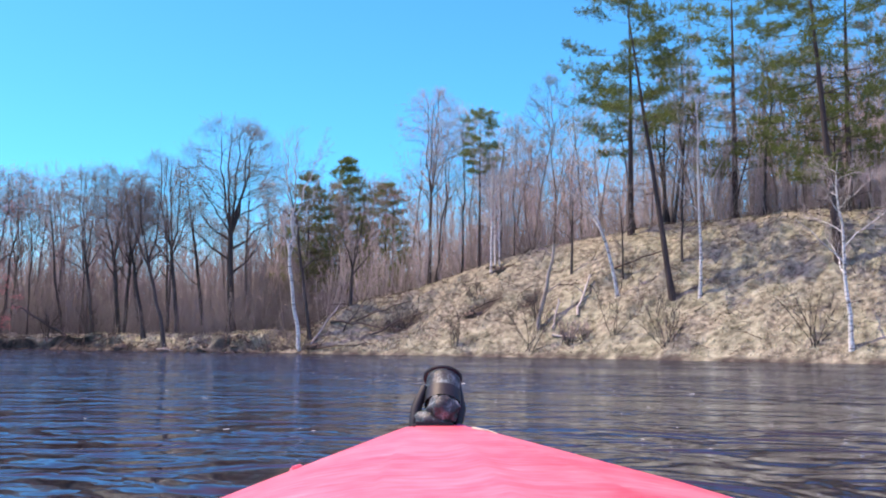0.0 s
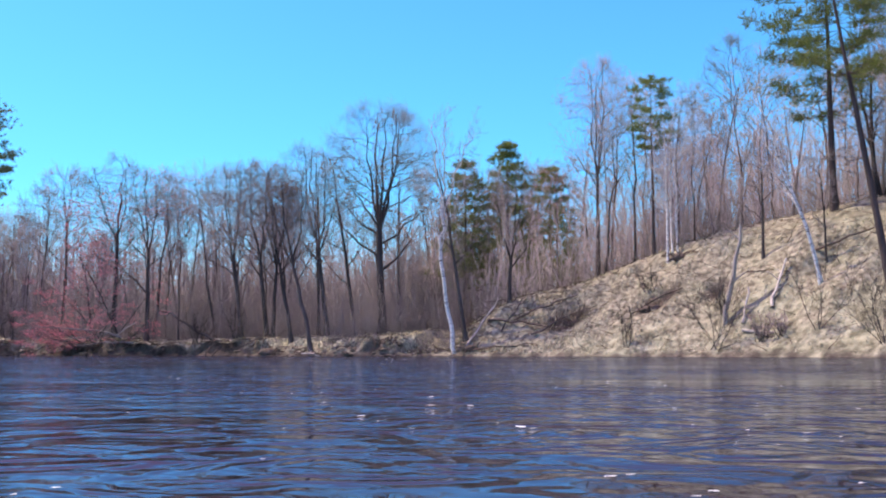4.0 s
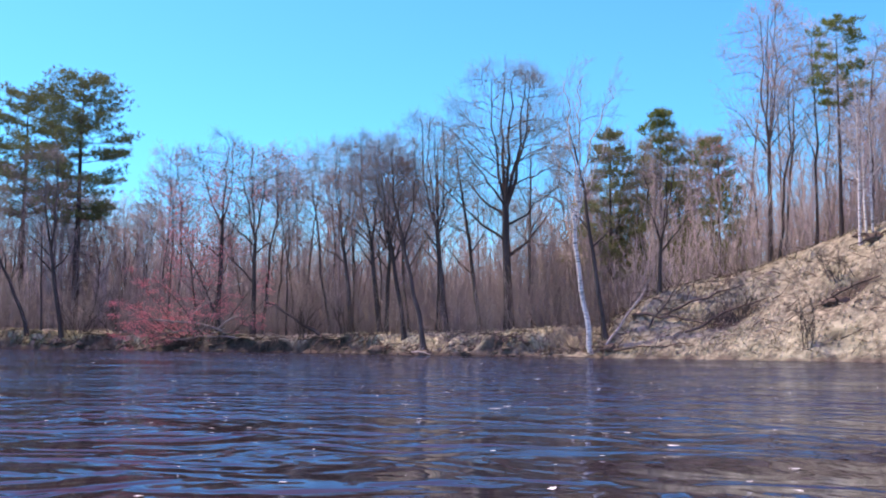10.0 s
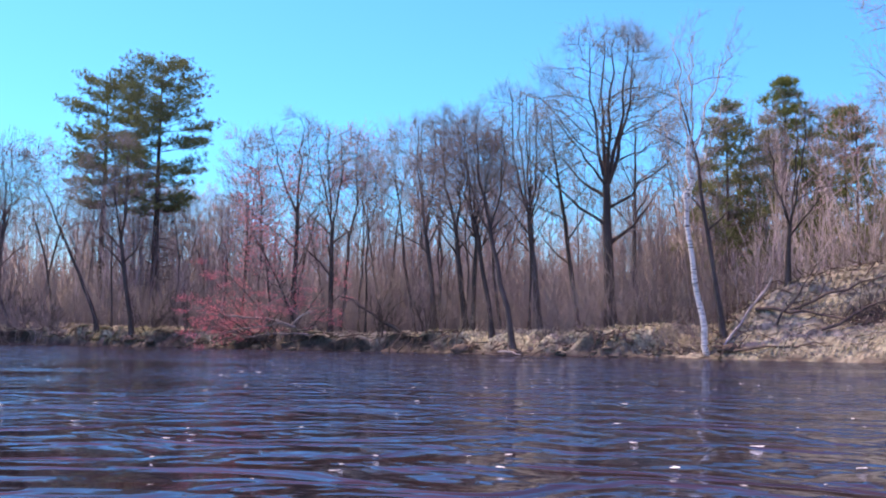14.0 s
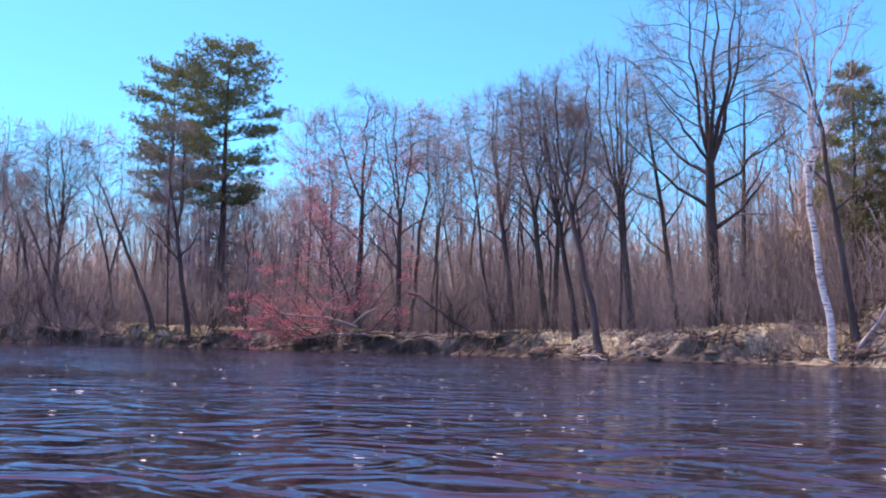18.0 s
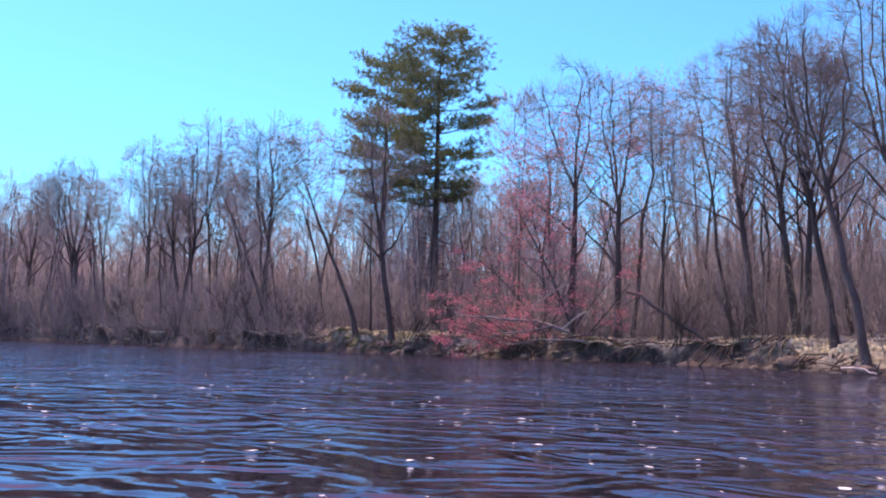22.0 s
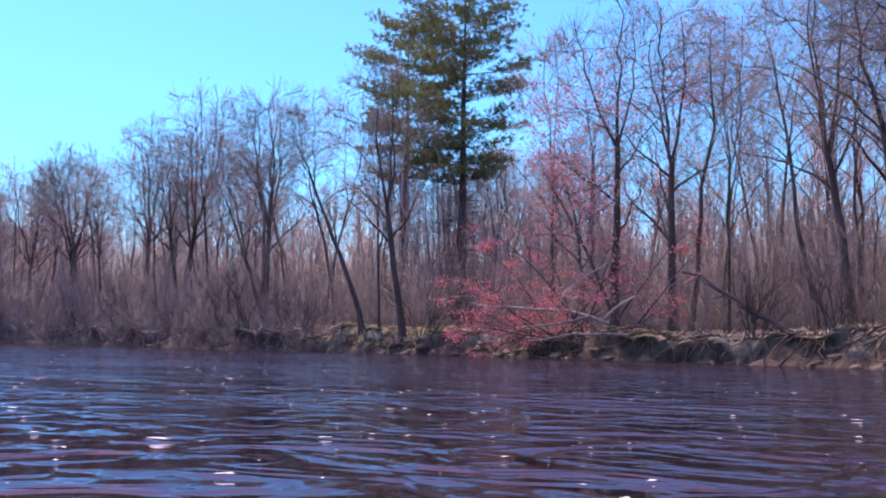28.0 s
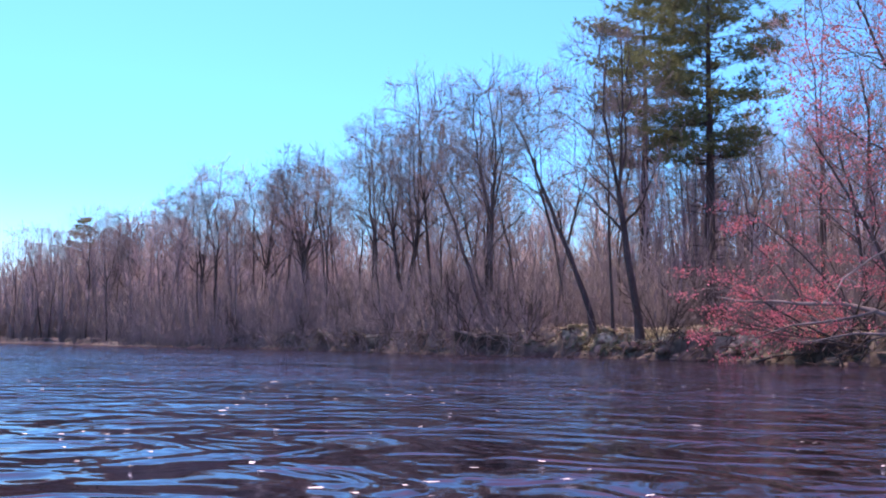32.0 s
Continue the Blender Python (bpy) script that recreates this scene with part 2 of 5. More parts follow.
swell = ripple(1.5, 2.0, (1, 1.1, 1), 1.2)
chop = ripple(4.2, 1.6, (1, 1.2, 1), 0.6)
gust = ripple(0.16, 2.0, (1, 1.3, 1))
calm = hmath("MULTIPLY_ADD", gust, 3.2)
calm.node.inputs[2].default_value = -0.75
waves = hmath("MULTIPLY", hmath("ADD", swell, hmath("MULTIPLY", chop, 0.15)), calm)
hbump = hn.new("ShaderNodeBump")
hbump.inputs["Strength"].default_value, hbump.inputs["Distance"].default_value = 0.9, 0.18
hl.new(waves, hbump.inputs["Height"])
body = hn.new("ShaderNodeBsdfDiffuse")
body.inputs["Color"].default_value = (0.022, 0.015, 0.016, 1)
gloss = hn.new("ShaderNodeBsdfGlossy")
gloss.inputs["Color"].default_value = (0.71, 0.79, 0.94, 1)
gloss.inputs["Roughness"].default_value = 0.035
facing = hn.new("ShaderNodeFresnel")
facing.inputs["IOR"].default_value = 1.33
blend = hn.new("ShaderNodeMixShader")
surface = hn.new("ShaderNodeOutputMaterial")
for socket in (body.inputs["Normal"], gloss.inputs["Normal"], facing.inputs["Normal"]):
    hl.new(hbump.outputs[0], socket)
hl.new(facing.outputs[0], blend.inputs[0])
hl.new(body.outputs[0], blend.inputs[1])
hl.new(gloss.outputs[0], blend.inputs[2])
hl.new(blend.outputs[0], surface.inputs["Surface"])


# ---- building helpers ----
def mesh_of(name, verts, faces, mat, smooth=True):
    """A mesh from an array of points and an array of faces with 3 or 4 corners each."""
    verts, faces = np.asarray(verts, np.float32), np.asarray(faces, np.int32)
    me = bpy.data.meshes.new(name)
    k = faces.shape[1]
    me.vertices.add(len(verts))
    me.vertices.foreach_set("co", verts.ravel())
    me.loops.add(faces.size)
    me.loops.foreach_set("vertex_index", faces.ravel())
    me.polygons.add(len(faces))
    me.polygons.foreach_set("loop_start", np.arange(0, faces.size, k, dtype=np.int32))
    me.polygons.foreach_set("loop_total", np.full(len(faces), k, np.int32))
    me.polygons.foreach_set("use_smooth", np.full(len(faces), smooth))
    me.update(calc_edges=True)
    me.validate()
    me.materials.append(mat)
    return me


def part(name, me, parent, label=""):
    ob = new(name, me)
    ob.parent = parent
    if name in ("bud_mass", "twig_mass", "foliage"):
        return tagged(ob, label, kind="stuff")
    return tagged(ob, label)


def thing(name, label, category, group="", kind="", at=(0, 0, 0)):
    ob = new(name)
    ob.empty_display_size = 0.3
    ob.location = at
    return tagged(ob, label, category, group, kind)


def tubes(paths, sides=3):
    """Tapered tubes along (points, radii) paths, all in one pair of arrays."""
    vs, fs, base = [], [], 0
    by = {}
    for p, r in paths:
        by.setdefault(len(r), []).append((p, r))
    for n, group in by.items():
        P = np.array([g[0] for g in group], float)
        R = np.array([g[1] for g in group], float)
        T = np.gradient(P, axis=1)
        T /= np.linalg.norm(T, axis=2, keepdims=True) + 1e-9
        U = np.cross(T, np.array([0.31, 0.53, 0.17]))
        U /= np.linalg.norm(U, axis=2, keepdims=True) + 1e-9
        W = np.cross(T, U)
        a = np.arange(sides) * 2 * math.pi / sides
        ring = P[:, :, None, :] + R[:, :, None, None] * (np.cos(a)[None, None, :, None] * U[:, :, None, :] + np.sin(a)[None, None, :, None] * W[:, :, None, :])
        B = len(group)
        idx = base + np.arange(B * n * sides).reshape(B, n, sides)
        nxt = np.roll(idx, -1, axis=2)
        fs.append(np.stack([idx[:, :-1], nxt[:, :-1], nxt[:, 1:], idx[:, 1:]], -1).reshape(-1, 4))
        vs.append(ring.reshape(-1, 3))
        base += B * n * sides
    return np.concatenate(vs), np.concatenate(fs)


def unit(v):
    return v / (np.linalg.norm(v) + 1e-9)


def shoot(rng, start, way, length, r0, r1, n, wander=0.12, lift=0.0):
    """A wandering path of n points that bends up by lift."""
    pts, d, step = [start], unit(np.asarray(way, float)), length / (n - 1)
    for _ in range(n - 1):
        d = unit(d + rng.normal(0, wander, 3) + np.array([0, 0, lift / (n - 1)]))
        pts.append(pts[-1] + d * step)
    return np.array(pts), np.linspace(r0, r1, n)


def along(path, u):
    p, r = path
    x = u * (len(r) - 1)
    i = min(int(x), len(r) - 2)
    f = x - i
    return p[i] * (1 - f) + p[i + 1] * f, r[i] * (1 - f) + r[i + 1] * f, unit(p[i + 1] - p[i])


def sideways(rng, way, angle, azimuth=None):
    """A direction that leaves way by angle (radians)."""
    a = rng.uniform(0, 2 * math.pi) if azimuth is None else azimuth
    ref = np.array([0, 0, 1.0]) if abs(way[2]) < 0.9 else np.array([1.0, 0, 0])
    u = unit(np.cross(way, ref))
    w = np.cross(way, u)
    return way * math.cos(angle) + (u * math.cos(a) + w * math.sin(a)) * math.sin(angle)


def bend_to(rng, p0, p1, p2, r0, r1, n, knot):
    """A limb from p0 to p2 that sets out towards p1, with knots in it."""
    u = np.linspace(0, 1, n)[:, None]
    p = p0 * (1 - u) ** 2 + 2 * p1 * u * (1 - u) + p2 * u**2
    p = p + rng.normal(0, knot * np.linalg.norm(p2 - p0), (n, 3)) * np.minimum(u * 3, 1)
    return p, r0 + (r1 - r0) * np.linspace(0, 1, n) ** 0.8


def reach(p, d, centre, axes):
    """How far from p along d the crown's rounded outline lies."""
    q, e = (p - centre) / axes, d / axes
    a, b, c = e @ e, q @ e, q @ q - 1
    disc = b * b - a * c
    return 0.25 if disc <= 0 else max(0.25, (math.sqrt(disc) - b) / a)


def bare_tree(seed, height, radius, lean=(0, 0), crown=0.4, spread=0.3, limbs=12, branchlets=7, twigs=5, fine=1, bend=0.03, open_angle=0.75, stems=1, thick=0.0062, fork=None, splay=0.12):
    """Trunk paths, crown paths and last twigs (feet, tips, radius) of a leafless tree at the origin. lean: how far its top stands off its foot;
    crown: where the crown begins; spread: half its width; both as shares of the height; fork: leaders and where they part."""
    rng = np.random.default_rng(seed)
    trunk, crown_paths, feet, tips = [], [], [], []
    up = np.array([0, 0, 1.0])
    for s in range(stems):
        h = height * (1 - 0.10 * s)
        n = 12
        u = np.linspace(0, 1, n)
        wob = np.cumsum(rng.normal(0, bend * h / n, (n, 2)) * (0.5 + 1.3 * u[:, None]), axis=0)
        off = rng.normal(0, splay * h, 2) if stems > 1 else np.zeros(2)
        p = np.stack([lean[0] * u**1.15 + wob[:, 0] + off[0] * u, lean[1] * u**1.15 + wob[:, 1] + off[1] * u, h * u * 0.97], 1)
        p[0, 2] -= 0.25
        p[:, :2] += (0.28 * s, 0.12 * s)
        r = radius * (0.85 if s else 1) * np.maximum((1 - u) ** 0.75 * 0.92 + 0.02, 0.02)
        r[0] *= 1.4
        stem = (p, r)
        mid, _, _ = along(stem, min(0.99, (crown + 1) / 2))
        centre = np.array([mid[0], mid[1], h * (crown + 1) / 2])
        axes = np.array([spread * h, spread * h, h * (1 - crown) / 2 * 1.03])
        size = h / 11.0
        leaders = [(stem, crown, 0.95, limbs, None)]
        if fork:
            # the trunk parts into several rising leaders
            count, at = fork
            c, cr, d = along(stem, at)
            keep = max(3, int(at * (n - 1) - 0.35) + 1)
            stem = (np.vstack([p[:keep], [c]]), np.append(r[:keep], cr))
            leaders = [(stem, min(0.9, crown / at), 0.98, max(2, limbs // 3), None)]
            turn = rng.uniform(0, 6.28)
            for q in range(count):
                start, cr2, d2 = along(stem, 1 - 0.2 * q / count * rng.uniform(0.3, 1.2))
                az = turn + q * 6.28 / count + rng.normal(0, 0.3)
                lat = rng.uniform(0.1, 0.55) if q else 0.12
                goal = centre + axes * np.array([math.cos(az) * lat, math.sin(az) * lat, math.sqrt(1 - lat * lat) * rng.uniform(0.86, 1.0)])
                mid1 = start + (goal - start) * 0.45 + np.array([math.cos(az), math.sin(az), 0]) * axes[0] * 0.16
                leaders.append((bend_to(rng, start, mid1, goal, cr2 * rng.uniform(0.55, 0.78), 0.016, 9, 0.012), 0.12, 0.96, max(4, int(limbs * 0.5)), az))
        for stem, low, high, limb_count, side in leaders:
            trunk.append(stem)
            az = rng.uniform(0, 6.28)
            for i in range(limb_count):
                f = ((i + rng.uniform(0.1, 0.9)) / limb_count) ** 0.85
                c, cr, d = along(stem, low + (high - low) * f)
                az = az + 2.4 + rng.normal(0, 0.4) if side is None else side + rng.uniform(-1.9, 1.9)
                rise = np.clip((c[2] / h - crown) / (1 - crown), 0, 1)
                zz = float(np.clip(-0.35 + 1.25 * rise + rng.normal(0, 0.12), -0.6, 0.97))
                ring = math.sqrt(1 - zz * zz) * rng.uniform(0.72, 1.0)
                goal = centre + axes * np.array([math.cos(az) * ring, math.sin(az) * ring, zz])
                goal[2] = max(goal[2], c[2] + 0.02 * h)
                span = np.linalg.norm(goal - c)
                out = np.array([math.cos(az), math.sin(az), 0])
                limb = bend_to(rng, c, c + span * 0.45 * (math.sin(open_angle) * out + math.cos(open_angle) * up), goal, cr * rng.uniform(0.38, 0.6), 0.010, 8, 0.016)
                trunk.append(limb)
                for j in range(branchlets):
                    v = 0.2 + 0.8 * (j + rng.uniform(0, 0.9)) / branchlets
                    c2, r2, d2 = along(limb, min(v, 0.99))
                    way = unit(sideways(rng, d2, rng.uniform(0.45, 0.95)) + up * 0.22)
                    room = reach(c2, way, centre, axes)
                    b = shoot(rng, c2, way, min(span * 0.5 * (1.25 - v) * rng.uniform(0.6, 1.2) + 0.35 * size, room), max(r2 * 0.55, 0.008), 0.005, 5, 0.14, 0.15)
                    crown_paths.append(b)
                    for k in range(twigs):
                        c3, r3, d3 = along(b, min(0.15 + 0.85 * (k + rng.uniform(0, 0.9)) / twigs, 0.99))
                        way = sideways(rng, d3, rng.uniform(0.35, 0.85))
                        t = shoot(rng, c3, way, min(rng.uniform(0.45, 1.15) * size, reach(c3, way, centre, axes) + 0.2), thick, thick * 0.6, 2, 0.15, 0.15)
                        crown_paths.append(t)
                        m = 2 + fine
                        at = rng.uniform(0.15, 1.0, m)
                        first = t[0][0] + (t[0][-1] - t[0][0]) * at[:, None]
                        go = unit(t[0][-1] - t[0][0]) + rng.normal(0, 0.5, (m, 3)) + up * 0.12
                        go /= np.linalg.norm(go, axis=1, keepdims=True)
                        feet.append(first)
                        tips.append(first + go * rng.uniform(0.2, 0.6, (m, 1)) * size)
    return trunk, crown_paths, (np.concatenate(feet), np.concatenate(tips), thick * 0.75)


def spikes(feet, tips, radius):
    """Thin three-sided twigs that run out to a point."""
    n = len(feet)
    d = tips - feet
    d = d / (np.linalg.norm(d, axis=1, keepdims=True) + 1e-9)
    a = np.cross(d, np.array([0.31, 0.53, 0.17]))
    a /= np.linalg.norm(a, axis=1, keepdims=True) + 1e-9
    b = np.cross(d, a)
    r = np.broadcast_to(np.asarray(radius, float), (n,))[:, None]
    v = np.stack([feet + a * r, feet + (b * 0.87 - a * 0.5) * r, feet - (b * 0.87 + a * 0.5) * r, tips], 1).reshape(-1, 3)
    f = (np.arange(n)[:, None, None] * 4 + np.array([[0, 1, 3], [1, 2, 3], [2, 0, 3]])[None]).reshape(-1, 3)
    return v, f


def twiggy(paths, last, sides=3):
    """Branches and their last twigs, as triangles."""
    v, q = tubes(paths, sides)
    f = np.concatenate([q[:, :3], q[:, [0, 2, 3]]])
    v2, f2 = spikes(*last)
    return np.concatenate([v, v2]), np.concatenate([f, f2 + len(v)])


def diamonds(rng, centres, size):
    """Small four-sided buds, one at each centre."""
    c = np.asarray(centres)
    n = len(c)
    s = size * rng.uniform(0.6, 1.4, (n, 1))
    d = rng.normal(0, 1, (n, 3))
    d /= np.linalg.norm(d, axis=1, keepdims=True)
    e = np.cross(d, rng.normal(0, 1, (n, 3)))
    e /= np.linalg.norm(e, axis=1, keepdims=True)
    g = np.cross(d, e)
    v = np.stack([c + d * s, c + e * s * 0.6, c - e * s * 0.3 + g * s * 0.5, c - e * s * 0.3 - g * s * 0.5], 1).reshape(-1, 3)
    b = np.arange(n)[:, None, None] * 4
    f = (b + np.array([[0, 1, 2], [0, 2, 3], [0, 3, 1], [1, 3, 2]])[None]).reshape(-1, 3)
    return v, f


def needles(rng, centres, ways, length, width, count):
    """Sprays of narrow blades round each centre, three corners a blade."""
    c = np.repeat(np.asarray(centres), count, axis=0)
    w = np.repeat(np.asarray(ways), count, axis=0)
    n = len(c)
    d = w * 0.7 + rng.normal(0, 0.65, (n, 3)) + np.array([0, 0, 0.22])
    d /= np.linalg.norm(d, axis=1, keepdims=True)
    s = np.cross(d, rng.normal(0, 1, (n, 3)))
    s /= np.linalg.norm(s, axis=1, keepdims=True)
    l = length * rng.uniform(0.6, 1.25, (n, 1))
    c = c + rng.normal(0, length * 0.18, (n, 3))
    v = np.stack([c - s * width, c + s * width, c + d * l], 1).reshape(-1, 3)
    return v, np.arange(n * 3).reshape(-1, 3)


OUTLINES = {
    "dome": ((0, 0.12, 0.3, 0.6, 0.85, 1), (0.35, 0.72, 1.0, 0.95, 0.72, 0.42)),
    "spire": ((0, 0.12, 0.5, 0.8, 1), (0.7, 1.0, 0.74, 0.45, 0.12)),
    "plume": ((0, 0.3, 0.6, 0.85, 1), (0.55, 0.95, 1.0, 0.75, 0.35)),
}


def pine(seed, height, radius, crown=0.45, spread=0.2, whorls=12, per=5, pads=4, tufts=11, lean=(0, 0), blade=0.30, wide=0.024, count=7, dead=10, outline="spire", drop=0.0, rise=0.12, pad=0.55):
    """Trunk paths, branch paths, last twigs and needle arrays of a pine at the origin, its needles in flat pads along each bough."""
    rng = np.random.default_rng(seed)
    n = 12
    u = np.linspace(0, 1, n)
    wob = np.cumsum(rng.normal(0, 0.014 * height / n, (n, 2)), axis=0)
    p = np.stack([lean[0] * u + wob[:, 0], lean[1] * u + wob[:, 1], height * u], 1)
    p[0, 2] -= 0.25
    r = radius * ((1 - u) ** 0.8 * 0.96 + 0.03)
    r[0] *= 1.25
    stem = (p, r)
    branches, centres, ways, feet, tips = [], [], [], [], []
    for i in range(dead):
        c, cr, d = along(stem, crown * rng.uniform(0.4, 1.1))
        b = shoot(rng, c, sideways(rng, d, rng.uniform(1.2, 1.7)), spread * height * rng.uniform(0.2, 0.6), cr * 0.12, 0.006, 4, 0.15, -0.15)
        branches.append(b)
        for _ in range(6):
            c2, _, d2 = along(b, rng.uniform(0.3, 0.99))
            feet.append(c2)
            tips.append(c2 + sideways(rng, d2, rng.uniform(0.3, 0.9)) * rng.uniform(0.3, 0.8))
    for i in range(whorls):
        f = (i + 0.5) / whorls
        az = rng.uniform(0, 6.28)
        size = spread * height * float(np.interp(f, *OUTLINES[outline]))
        for k in range(per):
            if rng.uniform() < drop:
                continue
            c, cr, d = along(stem, min(0.99, crown + (1 - crown) * (f + rng.uniform(-0.25, 0.25) / whorls)))
            a = az + k * 6.28 / per + rng.normal(0, 0.3)
            length = max(0.4, size * rng.uniform(0.62, 1.12))
            tilt = rise + 0.75 * max(0, f - 0.55) + rng.normal(0, 0.08)
            goal = c + length * np.array([math.cos(a), math.sin(a), tilt + 0.10])
            knee = c + length * 0.55 * np.array([math.cos(a), math.sin(a), tilt - 0.10])
            b = bend_to(rng, c, knee, goal, max(0.012, cr * 0.28), 0.008, 6, 0.015)
            branches.append(b)
            m = max(2, int(round(pads * (0.35 + 0.65 * length / (spread * height)))))
            for j in range(m):
                at = 0.40 + 0.59 * (j + rng.uniform(0.3, 1.0)) / m
                c2, _, d2 = along(b, min(at, 0.995))
                side = sideways(rng, d2, rng.uniform(0.3, 0.9)) * np.array([1, 1, 0.25])
                c3 = c2 + side * rng.uniform(0.1, 0.55) * min(1.0, length * 0.4) + np.array([0, 0, 0.08])
                branches.append((np.array([c2, (c2 + c3) / 2 + np.array([0, 0, 0.02]), c3]), np.array([0.014, 0.010, 0.006])))
                w = pad * rng.uniform(0.65, 1.25) * min(1.0, 0.45 + length / 3.0)
                q = c3 + np.clip(rng.normal(0, 1, (tufts, 3)), -1.7, 1.7) * np.array([w * 0.55, w * 0.55, w * 0.17])
                centres.append(q)
                lead = q - c3
                ways.append(lead / (np.linalg.norm(lead, axis=1, keepdims=True) + 1e-6) + np.array([0, 0, 0.35]))
                for e in q[::2]:
                    feet.append(c3)
                    tips.append(e)
    nv, nf = needles(rng, np.concatenate(centres), np.concatenate(ways), blade, wide, count)
    return [stem], branches, (np.array(feet), np.array(tips), 0.009), nv, nf


def tree_thing(name, label, category, group, trunk, crown_paths, last, at, bark, twig, turn=0.0, extra=()):
    """A tree > trunk, crown and what extra adds: (part name, mesh, label)."""
    root = thing(name, label, category, group, "", at)
    root.rotation_euler = (0, 0, turn)
    part("trunk", mesh_of("trunk", *tubes(trunk, 7), bark), root)
    part("crown", mesh_of("crown", *twiggy(crown_paths, last), twig), root)
    for pname, me, plabel in extra:
        part(pname, me, root, plabel)
    return root


# ---- the river bank ----
SHORE = [(120, -10), (70, 17), (40, 34.5), (25, 43.5), (17, 48.5), (10.2, 53.5), (6.4, 57), (3, 59.5), (-3, 61.8), (-8.9, 63.8), (-13, 63.3), (-16.8, 63.4), (-21, 67), (-26, 68.8), (-31, 68.6), (-38, 70.4), (-45, 69.9), (-50, 67.6), (-56, 67.6), (-65, 69), (-80, 68.6), (-92, 64.5), (-134, 59), (-220, 47), (-420, 20)]
# height of the bank's edge and the width of its face, by x
EDGE_X = [-420, -88, -77, -64, -56, -46, -41, -28, -22, -16, -11.5, -9, -6, -3, 0, 2, 4, 6, 10, 17, 26, 60, 120]
EDGE_H = [0.8, 0.8, 1.5, 1.45, 1.25, 1.15, 1.1, 1.05, 1.1, 1.05, 1.45, 1.75, 3.8, 5.0, 6.4, 7.4, 8.0, 8.6, 8.7, 9.0, 9.6, 10, 10]
EDGE_W = [2.0, 1.8, 0.9, 0.75, 0.7, 0.65, 0.65, 0.7, 0.75, 0.8, 1.2, 2.5, 5.0, 7.0, 8.5, 9.0, 9.5, 10.0, 10.5, 11.5, 12, 12, 12]

sp = np.array(SHORE, float)
for _ in range(3):
    q = np.empty((2 * len(sp) - 2, 2))
    q[0::2] = sp[:-1] * 0.75 + sp[1:] * 0.25
    q[1::2] = sp[:-1] * 0.25 + sp[1:] * 0.75
    sp = np.vstack([sp[:1], q, sp[-1:]])
arc = np.concatenate([[0], np.cumsum(np.linalg.norm(np.diff(sp, axis=0), axis=1))])
mid = np.interp(-30, -sp[:, 0], arc)
# closer columns where the camera passes
cols = [0.0]
while cols[-1] < arc[-1]:
    x = np.interp(cols[-1], arc, sp[:, 0])
    cols.append(cols[-1] + (0.22 if -70 < x < 24 else 0.8 if -110 < x < 40 else 5.0))
cols = np.array(cols)
SX, SY = np.interp(cols, arc, sp[:, 0]), np.interp(cols, arc, sp[:, 1])
tx, ty = np.gradient(SX), np.gradient(SY)
for _ in range(60):
    tx[1:-1] = (tx[:-2] + tx[1:-1] * 2 + tx[2:]) / 4
    ty[1:-1] = (ty[:-2] + ty[1:-1] * 2 + ty[2:]) / 4
tl = np.hypot(tx, ty)
NX, NY = ty / tl, -tx / tl
H_AT, W_AT = np.interp(SX, EDGE_X, EDGE_H), np.interp(SX, EDGE_X, EDGE_W)

# slumped lobes and undercut hollows take turns along the low bank
LOBE = np.array([noise.noise(Vector((c * 0.30, 3.7, 1.0))) + 0.6 * noise.noise(Vector((c * 0.85, 8.1, 4.0))) for c in cols])
LOBE = LOBE + np.interp(SX, (-52, -47, -45, -38, -36, -26, -24, -12, -10), (-0.22, -0.18, 0.40, 0.40, -0.32, -0.28, -0.02, -0.06, -0.02))
LOW_AT = np.clip((3.0 - H_AT) / 1.4, 0, 1)
H_AT = H_AT * (1 + LOW_AT * np.clip(0.35 * LOBE - 0.10, -0.30, 0.22))
W_AT = W_AT * (1 + LOW_AT * np.interp(LOBE, (-0.4, 0.0, 0.5), (-0.35, 0.5, 4.0)))


def profile(d, h, w):
    """Height above the water, d metres inland."""
    u = d / w
    face = np.where(u < 0, np.maximum(u * 0.9, -1.6), np.where(u < 0.75, u * 1.12, 0.84 + 0.16 * (1 - np.exp(-(u - 0.75) * 5))))
    face = np.where(u < 0, face, h * face)
    return face + np.where(d > w, np.minimum((d - w) * 0.012, 2.0), 0)


def ground_at(x, y):
    dx, dy = x - SX, y - SY
    d = dx * NX + dy * NY
    side = np.abs(dx * NY - dy * NX) + np.where(d < -4, 1e6, 0)
    i = int(np.argmin(side))
    return float(profile(np.array(d[i]), H_AT[i], W_AT[i]))


def inland(x, d):
    """The place d metres inland of the shore at x."""
    i = int(np.argmin(np.abs(SX - x)))
    return SX[i] + NX[i] * d, SY[i] + NY[i] * d


rows_d = np.concatenate([[-14, -6, -3, -1.2, -0.5, -0.2], np.arange(0, 2.6, 0.13), np.arange(2.6, 14, 0.26), [14.5, 15.5, 17, 20, 24, 30, 38, 50, 70, 110, 180, 300, 600]])
D, HH = np.meshgrid(rows_d, H_AT)
WW = np.repeat(W_AT[:, None], len(rows_d), 1)
rough = np.empty((len(cols), len(rows_d), 3))
for i in range(len(cols)):
    for j, d in enumerate(rows_d):
        c = Vector((cols[i] * 0.55, d * 0.55, 3.0))
        rough[i, j] = (noise.noise(c), noise.noise(c * 2.9 + Vector((7, 1, 5))), noise.noise(c * 0.32 + Vector((3, 9, 1))))
crumb = np.empty((len(cols), len(rows_d)))
